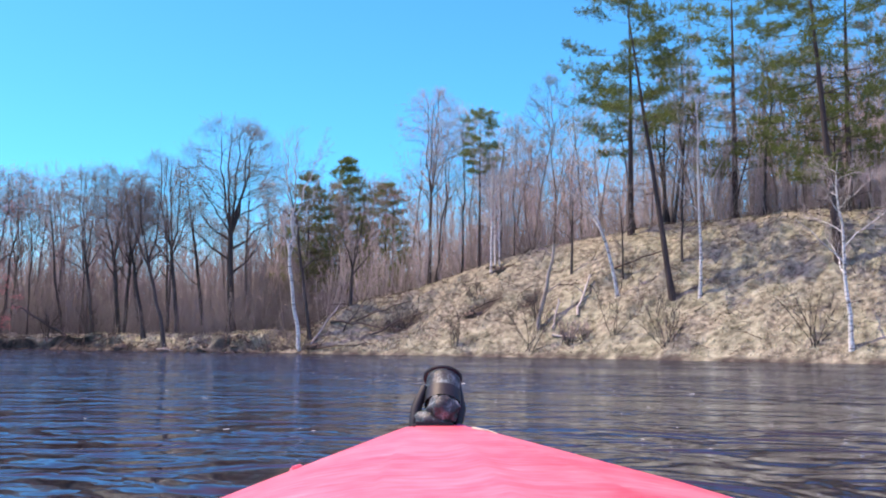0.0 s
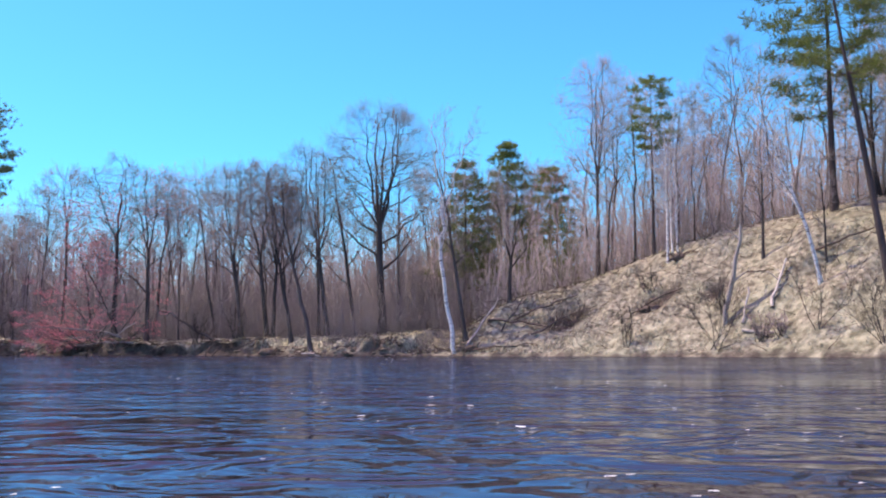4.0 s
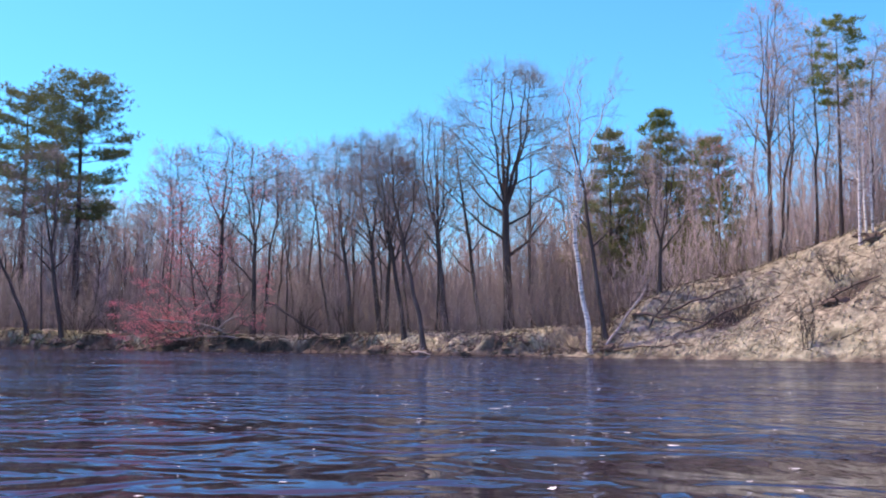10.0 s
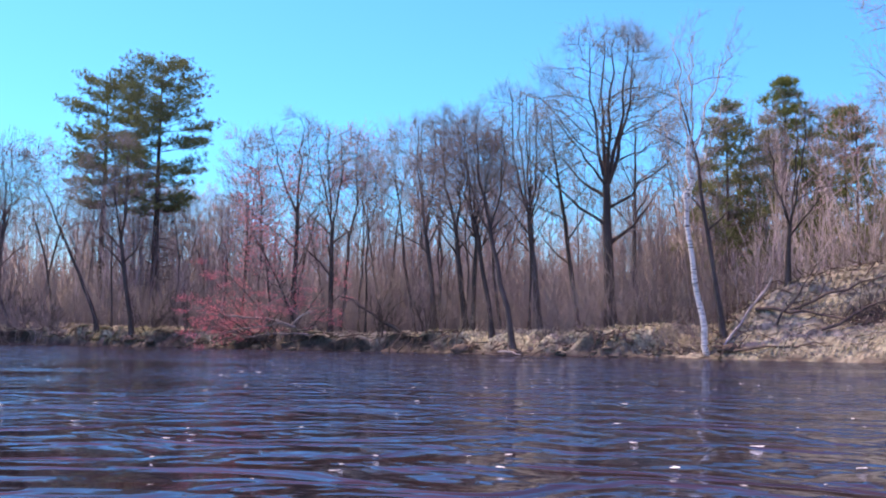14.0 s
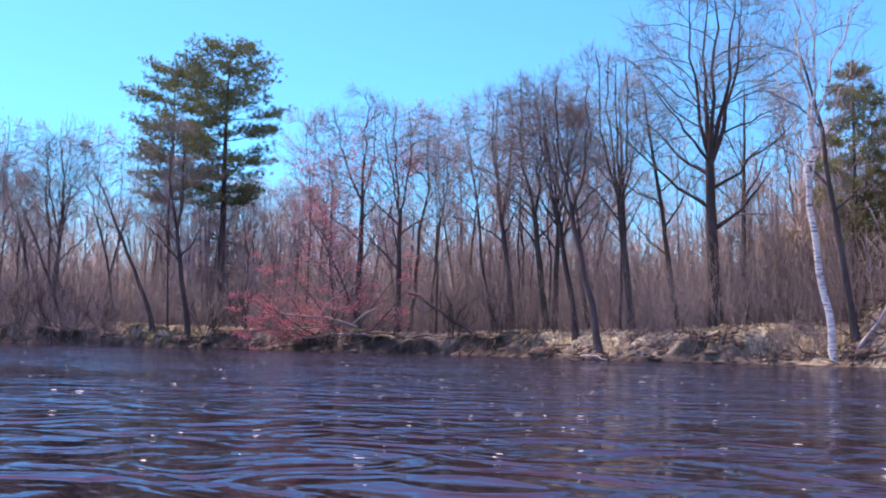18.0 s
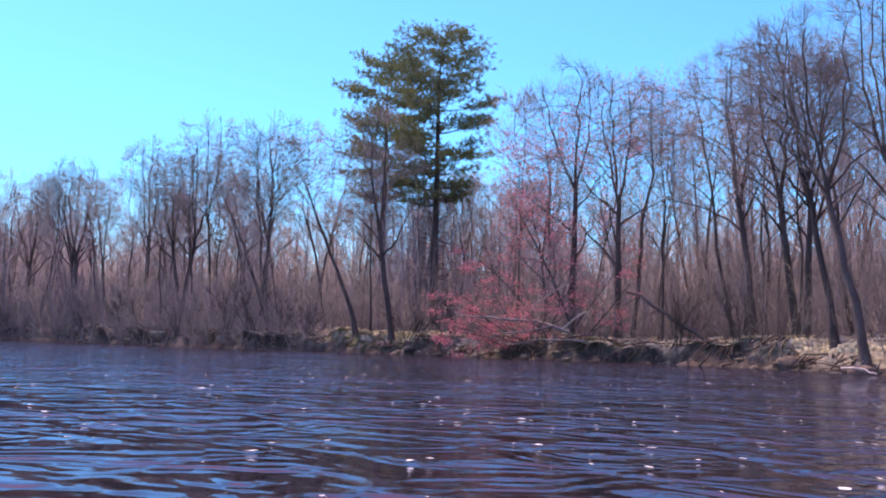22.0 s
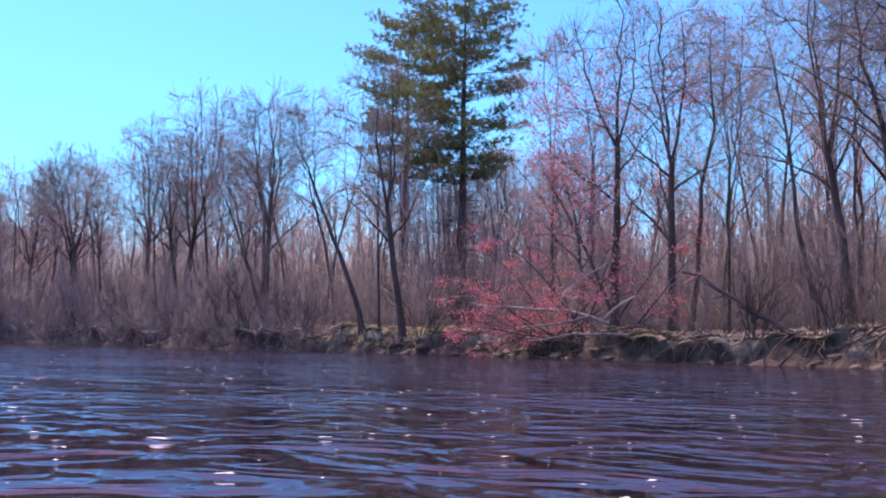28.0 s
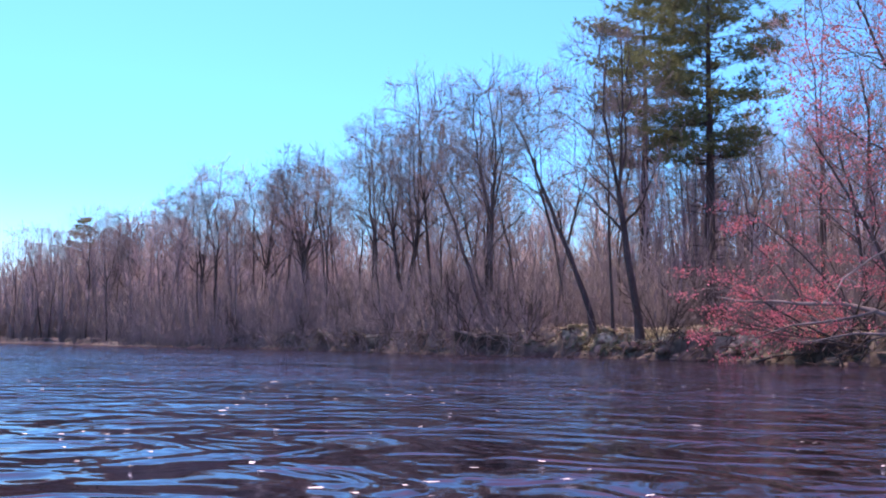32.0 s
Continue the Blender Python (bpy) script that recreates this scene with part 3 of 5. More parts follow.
for i in range(len(cols)):
    for j, d in enumerate(rows_d):
        crumb[i, j] = noise.noise(Vector((cols[i] * 3.1, d * 4.3, 6.0))) if d < 14 else 0.0
near = np.clip(D / 0.4, 0, 1) * np.clip((70 - D) / 40, 0, 1)
steep = np.clip(1 - np.abs(D - WW * 0.5) / (WW * 0.75), 0, 1)
low = np.clip((3.0 - HH) / 1.8, 0, 1)
shift = steep * low * (0.75 * rough[..., 0] + 0.35 * rough[..., 1])
ZZ = profile(np.maximum(D + shift, np.minimum(D, 0)), HH, WW)
ZZ = ZZ + near * (0.10 * crumb + 0.16 * rough[..., 0] + 0.10 * rough[..., 1] + 0.30 * rough[..., 2] * np.clip(D / 3, 0, 1))
gully = np.empty_like(D)
for i in range(len(cols)):
    for j, d in enumerate(rows_d):
        gully[i, j] = noise.noise(Vector((cols[i] * 0.42 + d * 0.12, d * 0.10, 8.0))) + 0.5 * noise.noise(Vector((cols[i] * 1.1, d * 0.3, 2.0)))
bell = np.clip(D / WW, 0, 1) * np.clip(1.5 - D / WW, 0, 1)
push = near * (1 - low) * (0.30 * rough[..., 0] + 1.5 * gully * bell)
PX = SX[:, None] + NX[:, None] * (D + push - low * steep * (0.5 * rough[..., 1] + 0.28 * crumb))
PY = SY[:, None] + NY[:, None] * (D + push - low * steep * (0.5 * rough[..., 1] + 0.28 * crumb))
# the lip hangs over where the river has eaten in
under = (LOW_AT * np.clip(-1.8 * LOBE, 0, 1))[:, None]
share = D / WW
eaten = under * (0.55 * np.exp(-((share - 0.30) / 0.28) ** 2) - 0.38 * np.exp(-((share - 1.0) / 0.22) ** 2)) * (0.75 + rough[..., 1])
eaten = eaten + under * np.clip(1.2 - share, 0, 1) * (share > 0) * (0.30 * crumb + 0.12 * rough[..., 0])
PX, PY = PX + NX[:, None] * eaten, PY + NY[:, None] * eaten
# washed-out hollows in the sandy slope: place, half widths, depth
scar = np.zeros_like(D)
for sx, sy, ax, ay, deep in ((2.5, 63.4, 1.5, 0.8, 0.7), (5.2, 62.4, 0.8, 0.6, 0.35), (-2.6, 64.6, 1.5, 0.8, 0.35)):
    g = np.exp(-((PX - sx) / ax) ** 2 - ((PY - sy) / ay) ** 2)
    ZZ = ZZ - deep * g * (1 + 0.8 * rough[..., 0])
    scar = np.maximum(scar, np.clip(1.6 * g - 0.25 + 0.5 * rough[..., 0], 0, 1) * (g > 0.05))
nr = len(rows_d)
gi = np.arange(len(cols) * nr).reshape(len(cols), nr)
gf = np.stack([gi[:-1, :-1], gi[1:, :-1], gi[1:, 1:], gi[:-1, 1:]], -1).reshape(-1, 4)
ground_mesh = mesh_of("ground", np.stack([PX, PY, ZZ], -1).reshape(-1, 3), gf[:, ::-1], GROUND)
soil = ground_mesh.color_attributes.new("soil", "FLOAT_COLOR", "POINT")
sandiness = np.clip((HH - 3.4) / 2.6, 0, 1) * np.clip(1.25 - D / (WW * 1.3), 0, 1)
earthy = low * np.clip(1 - np.abs(D - WW * 0.35) / (WW * 0.55), 0, 1)
matted = np.interp(SX, (-56, -47.5, -46.5, -38, -36, -27, -24, -12, -9), (0.0, 0.1, 1.0, 1.0, 0.5, 0.5, 1.0, 1.0, 0.0))[:, None] * np.clip((D - WW * 0.25) / (WW * 0.3), 0, 1) * np.clip((WW + 2.0 - D) / 1.0, 0, 1)
lip = np.interp(SX, (-37, -35, -27, -25), (0.0, 1.0, 1.0, 0.25))[:, None]
matted = matted * (1 - lip + lip * np.clip((D - WW * 0.8) / (WW * 0.2), 0, 1))
matted = np.clip(matted * (1.0 + 1.6 * rough[..., 0] + 1.2 * rough[..., 1]), 0, 1)
lobed = np.interp(LOBE, (-0.25, 0.05), (0.0, 1.0))[:, None]
matted = matted * np.maximum(lobed, np.clip((D - WW * 0.95) / 0.3, 0, 1))
wet = np.maximum(LOW_AT[:, None], np.clip(0.75 + 1.6 * rough[..., 1], 0, 1)) * np.clip(1.25 - D / 0.32, 0, 1) * (D > -2)
gnawed = under * (share < 1.0) * (share > -0.5)
earthy = np.maximum(np.maximum(earthy * (1 - 0.6 * lobed), scar), np.maximum(wet, gnawed))
matted = matted * (1 - wet)
soil.data.foreach_set("color", np.stack([sandiness, earthy, matted, earthy * 0 + 1], -1).astype(np.float32).ravel())
ground = tagged(new("ground", ground_mesh), "sandy river bank with dead leaves and bare earth", "ground", kind="structure")

# the river bed and the far side behind the boat, out to the horizon
bm = bmesh.new()
for x0, y0, x1, y1 in ((-2500, -2500, 2500, 2500),):
    bm.faces.new([bm.verts.new(c) for c in ((x0, y0, -1.7), (x1, y0, -1.7), (x1, y1, -1.7), (x0, y1, -1.7))])
me = bpy.data.meshes.new("river_bed")
bm.to_mesh(me)
bm.free()
me.materials.append(CLOD)
tagged(new("river_bed", me), "dark muddy river bed under the water", "river bed", kind="structure")
me = mesh_of("water", [(-1500, -1500, 0), (1500, -1500, 0), (1500, 1500, 0), (-1500, 1500, 0)], [(0, 1, 2, 3)], WATER)
tagged(new("water", me), "dark brown river water with long blue ripples", "water", kind="structure")

# from here on the height of the ground is read off its mesh
smooth_ground_at = ground_at
ground_tree = BVHTree.FromPolygons(np.stack([PX, PY, ZZ], -1).reshape(-1, 3).tolist(), gf[:, ::-1].tolist())


def ground_at(x, y):
    hit = ground_tree.ray_cast(Vector((x, y, 60.0)), Vector((0, 0, -1)))[0]
    return hit.z if hit else smooth_ground_at(x, y)


# ---- single trees of the bank ----
def plant(name, label, category, group, seed, x, y, height, radius, bark=BARK, twig=DARKTWIG, buds=0, bud_size=0.05, bud_low=0.0, bud_high=1.0, **shape):
    trunk, crown_paths, last = bare_tree(seed, height, radius, **shape)
    extra = []
    if buds:
        rng = np.random.default_rng(seed + 99)
        ends = last[1][(last[1][:, 2] > bud_low * height) & (last[1][:, 2] < bud_high * height)]
        pick = ends[rng.integers(0, len(ends), buds)] + rng.normal(0, 0.07, (buds, 3))
        extra.append(("bud_mass", mesh_of("bud_mass", *diamonds(rng, pick, bud_size), BUD, False), "red opening maple buds"))
    return tree_thing(name, label, category, group, trunk, crown_paths, last, (x, y, ground_at(x, y) - 0.05), bark, twig, 0.0, extra)


TALL = "leafless trees of the bank"
plant("oak_tree", "broad leafless oak with dark grey trunk on the low bank", "tree", TALL, 11, -14.0, 68.6, 14.2, 0.30, lean=(-0.8, 0), crown=0.23, spread=0.29, limbs=15, branchlets=7, twigs=5, open_angle=1.0, fork=(5, 0.50))
# the forked birch: a slim bowed trunk that parts into three white limbs
rng = np.random.default_rng(23)
stem = bend_to(rng, np.array([0, 0, -0.3]), np.array([-0.75, 0, 3.6]), np.array([-0.85, 0, 7.8]), 0.145, 0.085, 13, 0.013)
trunk, crown_paths, feet, tips = [stem], [], [], []
for top, bow, r in (((0.95, 0.2, 12.6), 0.25, 0.058), ((-0.45, -0.4, 12.9), 0.15, 0.052), ((-1.55, 0.3, 13.2), -0.35, 0.050), ((-2.2, 0.5, 10.6), -0.3, 0.032), ((0.6, -0.4, 9.9), 0.3, 0.030)):
    start = along(stem, 0.99 if r > 0.04 else rng.uniform(0.72, 0.9))[0]
    goal = np.array(top)
    leader = bend_to(rng, start, (start + goal) / 2 + np.array([-bow * 0.4, 0, 0]), goal, r * 1.15, 0.016, 11, 0.020)
    trunk.append(leader)
    for j in range(9):
        c, cr, d = along(leader, 0.2 + 0.78 * (j + rng.uniform(0, 0.9)) / 9)
        limb = shoot(rng, c, sideways(rng, d, rng.uniform(0.4, 0.9)) + np.array([0, 0, 0.3]), rng.uniform(0.7, 1.7), max(cr * 0.45, 0.009), 0.005, 6, 0.13, 0.1)
        crown_paths.append(limb)
        for k in range(7):
            c2, r2, d2 = along(limb, 0.15 + 0.84 * (k + rng.uniform(0, 0.9)) / 7)
            twig = shoot(rng, c2, sideways(rng, d2, rng.uniform(0.4, 0.9)), rng.uniform(0.35, 0.9), 0.006, 0.004, 3, 0.15, 0.05)
            crown_paths.append(twig)
            feet.append(np.repeat(twig[0][1:2], 3, 0))
            tips.append(twig[0][-1] + rng.normal(0, 0.22, (3, 3)))
tree_thing("birch_tree", "leaning white birch with forked trunk at the water's edge", "tree", TALL, trunk, crown_paths, (np.concatenate(feet), np.concatenate(tips), 0.0045), (-8.75, 64.2, ground_at(-8.75, 64.2)), BIRCH, PALETWIG)
plant("ash_tree", "dark leafless tree beside the white birch", "tree", TALL, 24, -8.3, 64.9, 11.5, 0.14, lean=(-1.9, 0), crown=0.32, spread=0.22, limbs=9, branchlets=6, twigs=3, open_angle=0.7, bend=0.05)
plant("alder_tree", "twin-stemmed leafless tree on a root clump", "tree", TALL, 31, -21.6, 69.4, 11.0, 0.19, lean=(-0.7, 0), crown=0.29, spread=0.28, limbs=12, branchlets=7, twigs=4, stems=2, splay=0.10, open_angle=0.75, fork=(3, 0.5))
plant("alder_tree", "leafless tree leaning over its roots at the water", "tree", TALL, 37, -17.3, 64.8, 11.0, 0.16, lean=(-2.6, 0.5), crown=0.35, spread=0.25, limbs=12, branchlets=7, twigs=4, bend=0.06, open_angle=0.65, fork=(3, 0.55))
plant("alder_tree", "dark leafless tree leaning with its neighbours", "tree", TALL, 38, -19.4, 67.4, 10.8, 0.15, lean=(-2.4, 0.2), crown=0.35, spread=0.24, limbs=12, branchlets=7, twigs=4, bend=0.06, open_angle=0.65, fork=(3, 0.55))
plant("alder_tree", "tall dark leafless tree with rising limbs", "tree", TALL, 39, -23.6, 70.2, 11.4, 0.17, lean=(-1.6, 0), crown=0.33, spread=0.25, limbs=12, branchlets=7, twigs=4, bend=0.05, open_angle=0.7, fork=(3, 0.5))
plant("alder_tree", "dark leafless tree rising behind the leaning one", "tree", TALL, 40, -17.6, 69.2, 12.2, 0.18, lean=(-1.2, 0), crown=0.35, spread=0.24, limbs=12, branchlets=7, twigs=4, bend=0.05, open_angle=0.7, fork=(4, 0.5))
plant("ash_tree", "slim dark leafless tree beside the oak", "tree", TALL, 41, -13.6, 71.6, 11.5, 0.16, crown=0.35, spread=0.20, limbs=12, branchlets=7, twigs=4, open_angle=0.7)
plant("ash_tree", "slender leafless tree leaning away from the oak", "tree", TALL, 43, -16.3, 71.0, 12.0, 0.16, lean=(-1.6, 0), crown=0.29, spread=0.27, limbs=13, branchlets=7, twigs=4, open_angle=0.95)
plant("ash_tree", "slender straight leafless tree with thin limbs", "tree", TALL, 44, -19.6, 73.8, 11.2, 0.12, lean=(-0.5, 0), crown=0.35, spread=0.20, limbs=11, branchlets=7, twigs=4, open_angle=0.7)
plant("maple_tree", "leafless maple with dark trunk and reddish buds", "tree", TALL, 51, -30.9, 71.8, 11.6, 0.18, BARK, DARKTWIG, buds=700, bud_size=0.06, crown=0.25, spread=0.26, limbs=14, branchlets=7, twigs=4, open_angle=0.85, fork=(3, 0.55))
plant("maple_tree", "leafless maple with knotted trunk and pink buds", "tree", TALL, 53, -33.1, 71.4, 12.4, 0.19, BARK, DARKTWIG, buds=1900, bud_size=0.06, bud_high=0.78, crown=0.26, spread=0.27, limbs=15, branchlets=7, twigs=4, open_angle=0.95, fork=(3, 0.6))
plant("maple_tree", "slim leaning maple sprinkled with pink-red buds", "tree", TALL, 54, -32.0, 70.2, 6.6, 0.085, BARK, DARKTWIG, buds=800, bud_size=0.062, lean=(-3.2, -0.6), crown=0.18, spread=0.33, limbs=14, branchlets=7, twigs=4, bend=0.06, open_angle=1.05)
plant("maple_tree", "young maple with pink buds behind the shrub", "tree", TALL, 56, -35.2, 72.2, 7.6, 0.09, BARK, DARKTWIG, buds=450, bud_size=0.06, lean=(-0.9, 0), crown=0.2, spread=0.26, limbs=12, branchlets=7, twigs=4, bend=0.06, open_angle=0.95)
plant("alder_tree", "leafless tree leaning far over the bank", "tree", TALL, 57, -46.4, 70.4, 10.0, 0.15, BARK, DARKTWIG, lean=(-4.6, -1.2), crown=0.38, spread=0.20, limbs=11, branchlets=7, twigs=4, bend=0.05, open_angle=0.6)
plant("ash_tree", "forked leafless tree in front of the pines", "tree", TALL, 59, -44.0, 70.7, 12.4, 0.18, BARK, DARKTWIG, lean=(-2.2, -0.8), crown=0.27, spread=0.22, limbs=12, branchlets=7, twigs=4, open_angle=0.7, fork=(3, 0.5))
plant("ash_tree", "dark leafless tree leaning over the river", "tree", TALL, 61, -52.3, 69.2, 8.2, 0.13, BARK, DARKTWIG, lean=(-3.6, -1.2), crown=0.35, spread=0.24, limbs=10, branchlets=7, twigs=4, bend=0.05)
plant("ash_tree", "slim dark sapling between two leaning trees", "tree", TALL, 62, -45.5, 70.6, 9.0, 0.075, BARK, DARKTWIG, lean=(-0.4, 0.2), crown=0.38, spread=0.17, limbs=9, branchlets=6, twigs=4, open_angle=0.7)
plant("maple_tree", "tall forked leafless maple on the bank", "tree", TALL, 63, -66.4, 72.0, 13.4, 0.20, crown=0.33, spread=0.25, limbs=13, branchlets=7, twigs=4, stems=2, splay=0.08, open_angle=0.7, fork=(3, 0.5))
plant("maple_tree", "leafless maple with many upright limbs", "tree", TALL, 65, -56.2, 71.6, 12.0, 0.18, crown=0.29, spread=0.24, limbs=13, branchlets=7, twigs=4, open_angle=0.65, fork=(4, 0.5))
plant("maple_tree", "tall leafless maple with a round crown", "tree", TALL, 66, -72.6, 73.0, 13.4, 0.20, crown=0.33, spread=0.24, limbs=13, branchlets=7, twigs=4, open_angle=0.7, fork=(3, 0.48))
plant("maple_tree", "leafless maple with two spreading stems", "tree", TALL, 67, -81.5, 72.0, 13.0, 0.22, crown=0.35, spread=0.28, limbs=13, branchlets=7, twigs=4, stems=2, splay=0.08, open_angle=0.7, fork=(4, 0.45))
for k, (x, y, h) in enumerate(((-89.0, 71.5, 13.2), (-97.5, 69.0, 12.6), (-106.0, 69.5, 13.6), (-116.0, 67.0, 12.4))):
    plant("maple_tree", "dark leafless maple on the bank of the bend", "tree", TALL, 90 + k, x, y, h, 0.21, crown=0.32, spread=0.27, limbs=13, branchlets=7, twigs=4, open_angle=0.75, fork=(3 + k % 2, 0.45))
plant("maple_tree", "tall bare maple with pink buds on the hill's shoulder", "tree", TALL, 71, -1.0, 71.0, 13.4, 0.15, BARK, WARMTWIG, buds=900, bud_size=0.045, bud_low=0.6, crown=0.39, spread=0.21, limbs=13, branchlets=7, twigs=4, open_angle=0.45, fork=(4, 0.5))
plant("maple_tree", "smaller bare maple with pink buds on the shoulder", "tree", TALL, 72, -3.6, 72.5, 8.6, 0.10, BARK, WARMTWIG, buds=350, bud_size=0.045, crown=0.29, spread=0.22, limbs=11, branchlets=7, twigs=4, open_angle=0.7)
plant("cherry_tree", "dark leafless tree on the slope's leafy shoulder", "tree", TALL, 74, -6.0, 66.3, 7.6, 0.13, lean=(0.5, 0), crown=0.23, spread=0.28, limbs=11, branchlets=7, twigs=4, open_angle=0.8, bend=0.06, fork=(3, 0.35))
plant("birch_tree", "slender white birch leaning on the sandy slope", "tree", TALL, 73, 9.9, 58.7, 10.6, 0.12, BIRCH, PALETWIG, lean=(-3.0, 0), crown=0.33, spread=0.2, limbs=11, branchlets=7, twigs=4, open_angle=0.8, bend=0.05)
plant("birch_tree", "white birch standing on the crest of the slope", "tree", TALL, 75, 3.0, 66.2, 8.8, 0.085, BIRCH, PALETWIG, stems=3, splay=0.12, lean=(-0.8, 0), crown=0.27, spread=0.22, limbs=10, branchlets=7, twigs=4, open_angle=0.8)
plant("birch_tree", "tall thin grey birch on the slope", "tree", TALL, 77, 13.7, 55.6, 12.0, 0.10, BIRCH, PALETWIG, crown=0.33, spread=0.17, limbs=11, branchlets=7, twigs=4, open_angle=0.8)
plant("birch_tree", "crooked white birch at the foot of the slope", "tree", TALL, 79, 18.9, 48.3, 9.4, 0.13, BIRCH, PALETWIG, lean=(-0.6, 0), crown=0.35, spread=0.26, limbs=10, branchlets=7, twigs=4, open_angle=0.8, bend=0.06)
plant("cherry_tree", "short dark leafless tree on the slope", "tree", TALL, 81, 7.7, 62.6, 6.0, 0.10, crown=0.33, spread=0.25, limbs=9, branchlets=7, twigs=4, open_angle=0.7)
plant("cherry_tree", "dark forked leafless tree on the slope's crest", "tree", TALL, 83, 14.0, 65.5, 9.5, 0.16, crown=0.25, spread=0.26, limbs=10, branchlets=7, twigs=4, stems=3, open_angle=0.7)
plant("cherry_tree", "thin dark leafless sapling on the slope", "tree", TALL, 85, 10.4, 60.4, 5.6, 0.07, crown=0.23, spread=0.2, limbs=9, branchlets=6, twigs=4, open_angle=0.7, bend=0.06)
plant("cherry_tree", "thin leafless sapling beside the slope's pine", "tree", TALL, 87, 13.4, 58.4, 6.4, 0.08, crown=0.23, spread=0.2, limbs=9, branchlets=6, twigs=4, open_angle=0.7, bend=0.06)

# the overhanging red maple shrub: flat sprays of limbs with buds in loose clusters
rng = np.random.default_rng(5)
trunk, crown_paths, clusters = [], [], []
for k in range(24):
    way = (rng.uniform(-1.7, 0.9), rng.uniform(-0.8, 0.3), rng.uniform(0.05, 0.75))
    limb = shoot(rng, np.array([rng.uniform(-0.8, 2.2), rng.uniform(-0.2, 0.7), -0.1]), way, rng.uniform(3.0, 5.6), 0.045, 0.010, 7, 0.13, 0.12)
    trunk.append(limb)
    for j in range(7):
        c2, r2, d2 = along(limb, 0.25 + 0.75 * (j + rng.uniform(0, 0.9)) / 7)
        b = shoot(rng, c2, sideways(rng, d2, rng.uniform(0.4, 0.9)) * np.array([1, 1, 0.45]), rng.uniform(0.7, 1.5), 0.016, 0.006, 4, 0.12, 0.1)
        crown_paths.append(b)
        for i in range(6):
            c3, _, d3 = along(b, 0.2 + 0.8 * (i + rng.uniform(0, 0.9)) / 6)
            t = shoot(rng, c3, sideways(rng, d3, rng.uniform(0.4, 1.0)) * np.array([1, 1, 0.5]), rng.uniform(0.25, 0.6), 0.008, 0.004, 3, 0.15, 0.1)
            crown_paths.append(t)
        if rng.uniform() < 0.75:
            clusters.append((b[0][-1] + b[0][-2]) / 2)
spray = [c + rng.normal(0, 1, (46, 3)) * np.array([0.26, 0.22, 0.10]) for c in clusters]
shrub_at = (-34.5, 69.6, ground_at(-34.5, 70.4) - 0.25)
tree_thing("maple_shrub", "low spreading maple shrub with pink-red buds overhanging the water", "shrub", "", trunk, crown_paths, (np.concatenate(spray)[::6], np.concatenate(spray)[::6] + rng.normal(0, 0.16, (len(clusters) * 46 + 5) // 6 * 3).reshape(-1, 3), 0.006), shrub_at, BARK, DARKTWIG, 0.0, [("bud_mass", mesh_of("bud_mass", *diamonds(rng, np.concatenate(spray), 0.05), BUD, False), "pink-red opening buds")])


# ---- pines ----
def plant_pine(name, label, seed, x, y, height, radius, leaf=NEEDLE, group="pines of the bank", **shape):
    stem, branches, last, nv, nf = pine(seed, height, radius, **shape)
    return tree_thing(name, label, "pine", group, stem, branches, last, (x, y, ground_at(x, y) - 0.05), PINEBARK, PINEBARK, 0.0, [("foliage", mesh_of("foliage", nv, nf, leaf, False), "dark green needle tufts")])


WHITE_PINE = dict(outline="plume", per=5, pads=5, tufts=11, blade=0.34, wide=0.022, count=8, drop=0.30, rise=0.02, pad=0.70)
YOUNG_PINE = dict(outline="spire", per=6, pads=4, tufts=10, blade=0.28, wide=0.024, count=8, rise=0.10, pad=0.55)
plant_pine("pine_tree", "tall dark pine with rounded crown behind the low bank", 3, -51.6, 81.3, 19.3, 0.32, DARKNEEDLE, crown=0.42, spread=0.20, whorls=13, per=8, pads=7, tufts=11, blade=0.23, wide=0.024, count=9, dead=60, outline="dome", drop=0.08, pad=0.70)
plant_pine("pine_tree", "tall dark pine beside its taller neighbour", 4, -57.4, 82.0, 18.5, 0.29, DARKNEEDLE, crown=0.47, spread=0.195, whorls=11, per=8, pads=7, tufts=11, blade=0.23, wide=0.024, count=9, dead=55, outline="dome", drop=0.08, pad=0.70)
plant_pine("pine_tree", "tall dark-trunked pine on the sandy slope", 6, 12.45, 56.4, 17.5, 0.19, NEEDLE, crown=0.52, spread=0.20, whorls=7, dead=26, lean=(-2.6, 0), **WHITE_PINE)
plant_pine("pine_tree", "tall pine with open branches on the slope's crest", 7, 11.4, 63.2, 15.5, 0.20, NEEDLE, crown=0.30, spread=0.25, whorls=11, dead=14, **WHITE_PINE)
plant_pine("pine_tree", "tall pine with sparse bright green tufts on the slope", 8, 20.3, 53.0, 17.5, 0.24, NEEDLE, crown=0.22, spread=0.25, whorls=13, lean=(-1.4, 0.2), dead=16, **WHITE_PINE)
plant_pine("pine_tree", "pine with long drooping lower boughs on the crest", 9, 18.2, 64.5, 16.0, 0.22, NEEDLE, crown=0.16, spread=0.26, whorls=13, **WHITE_PINE)
plant_pine("pine_tree", "pine at the edge of the hill woods", 15, 24.0, 61.0, 16.0, 0.22, NEEDLE, crown=0.18, spread=0.26, whorls=13, **WHITE_PINE)
plant_pine("pine_tree", "slim pine with a small ragged top on the crest", 10, 2.3, 68.0, 10.2, 0.11, NEEDLE, crown=0.60, spread=0.135, whorls=9, per=5, pads=3, tufts=9, blade=0.22, wide=0.020, count=7, drop=0.2, dead=24, outline="plume", pad=0.32)
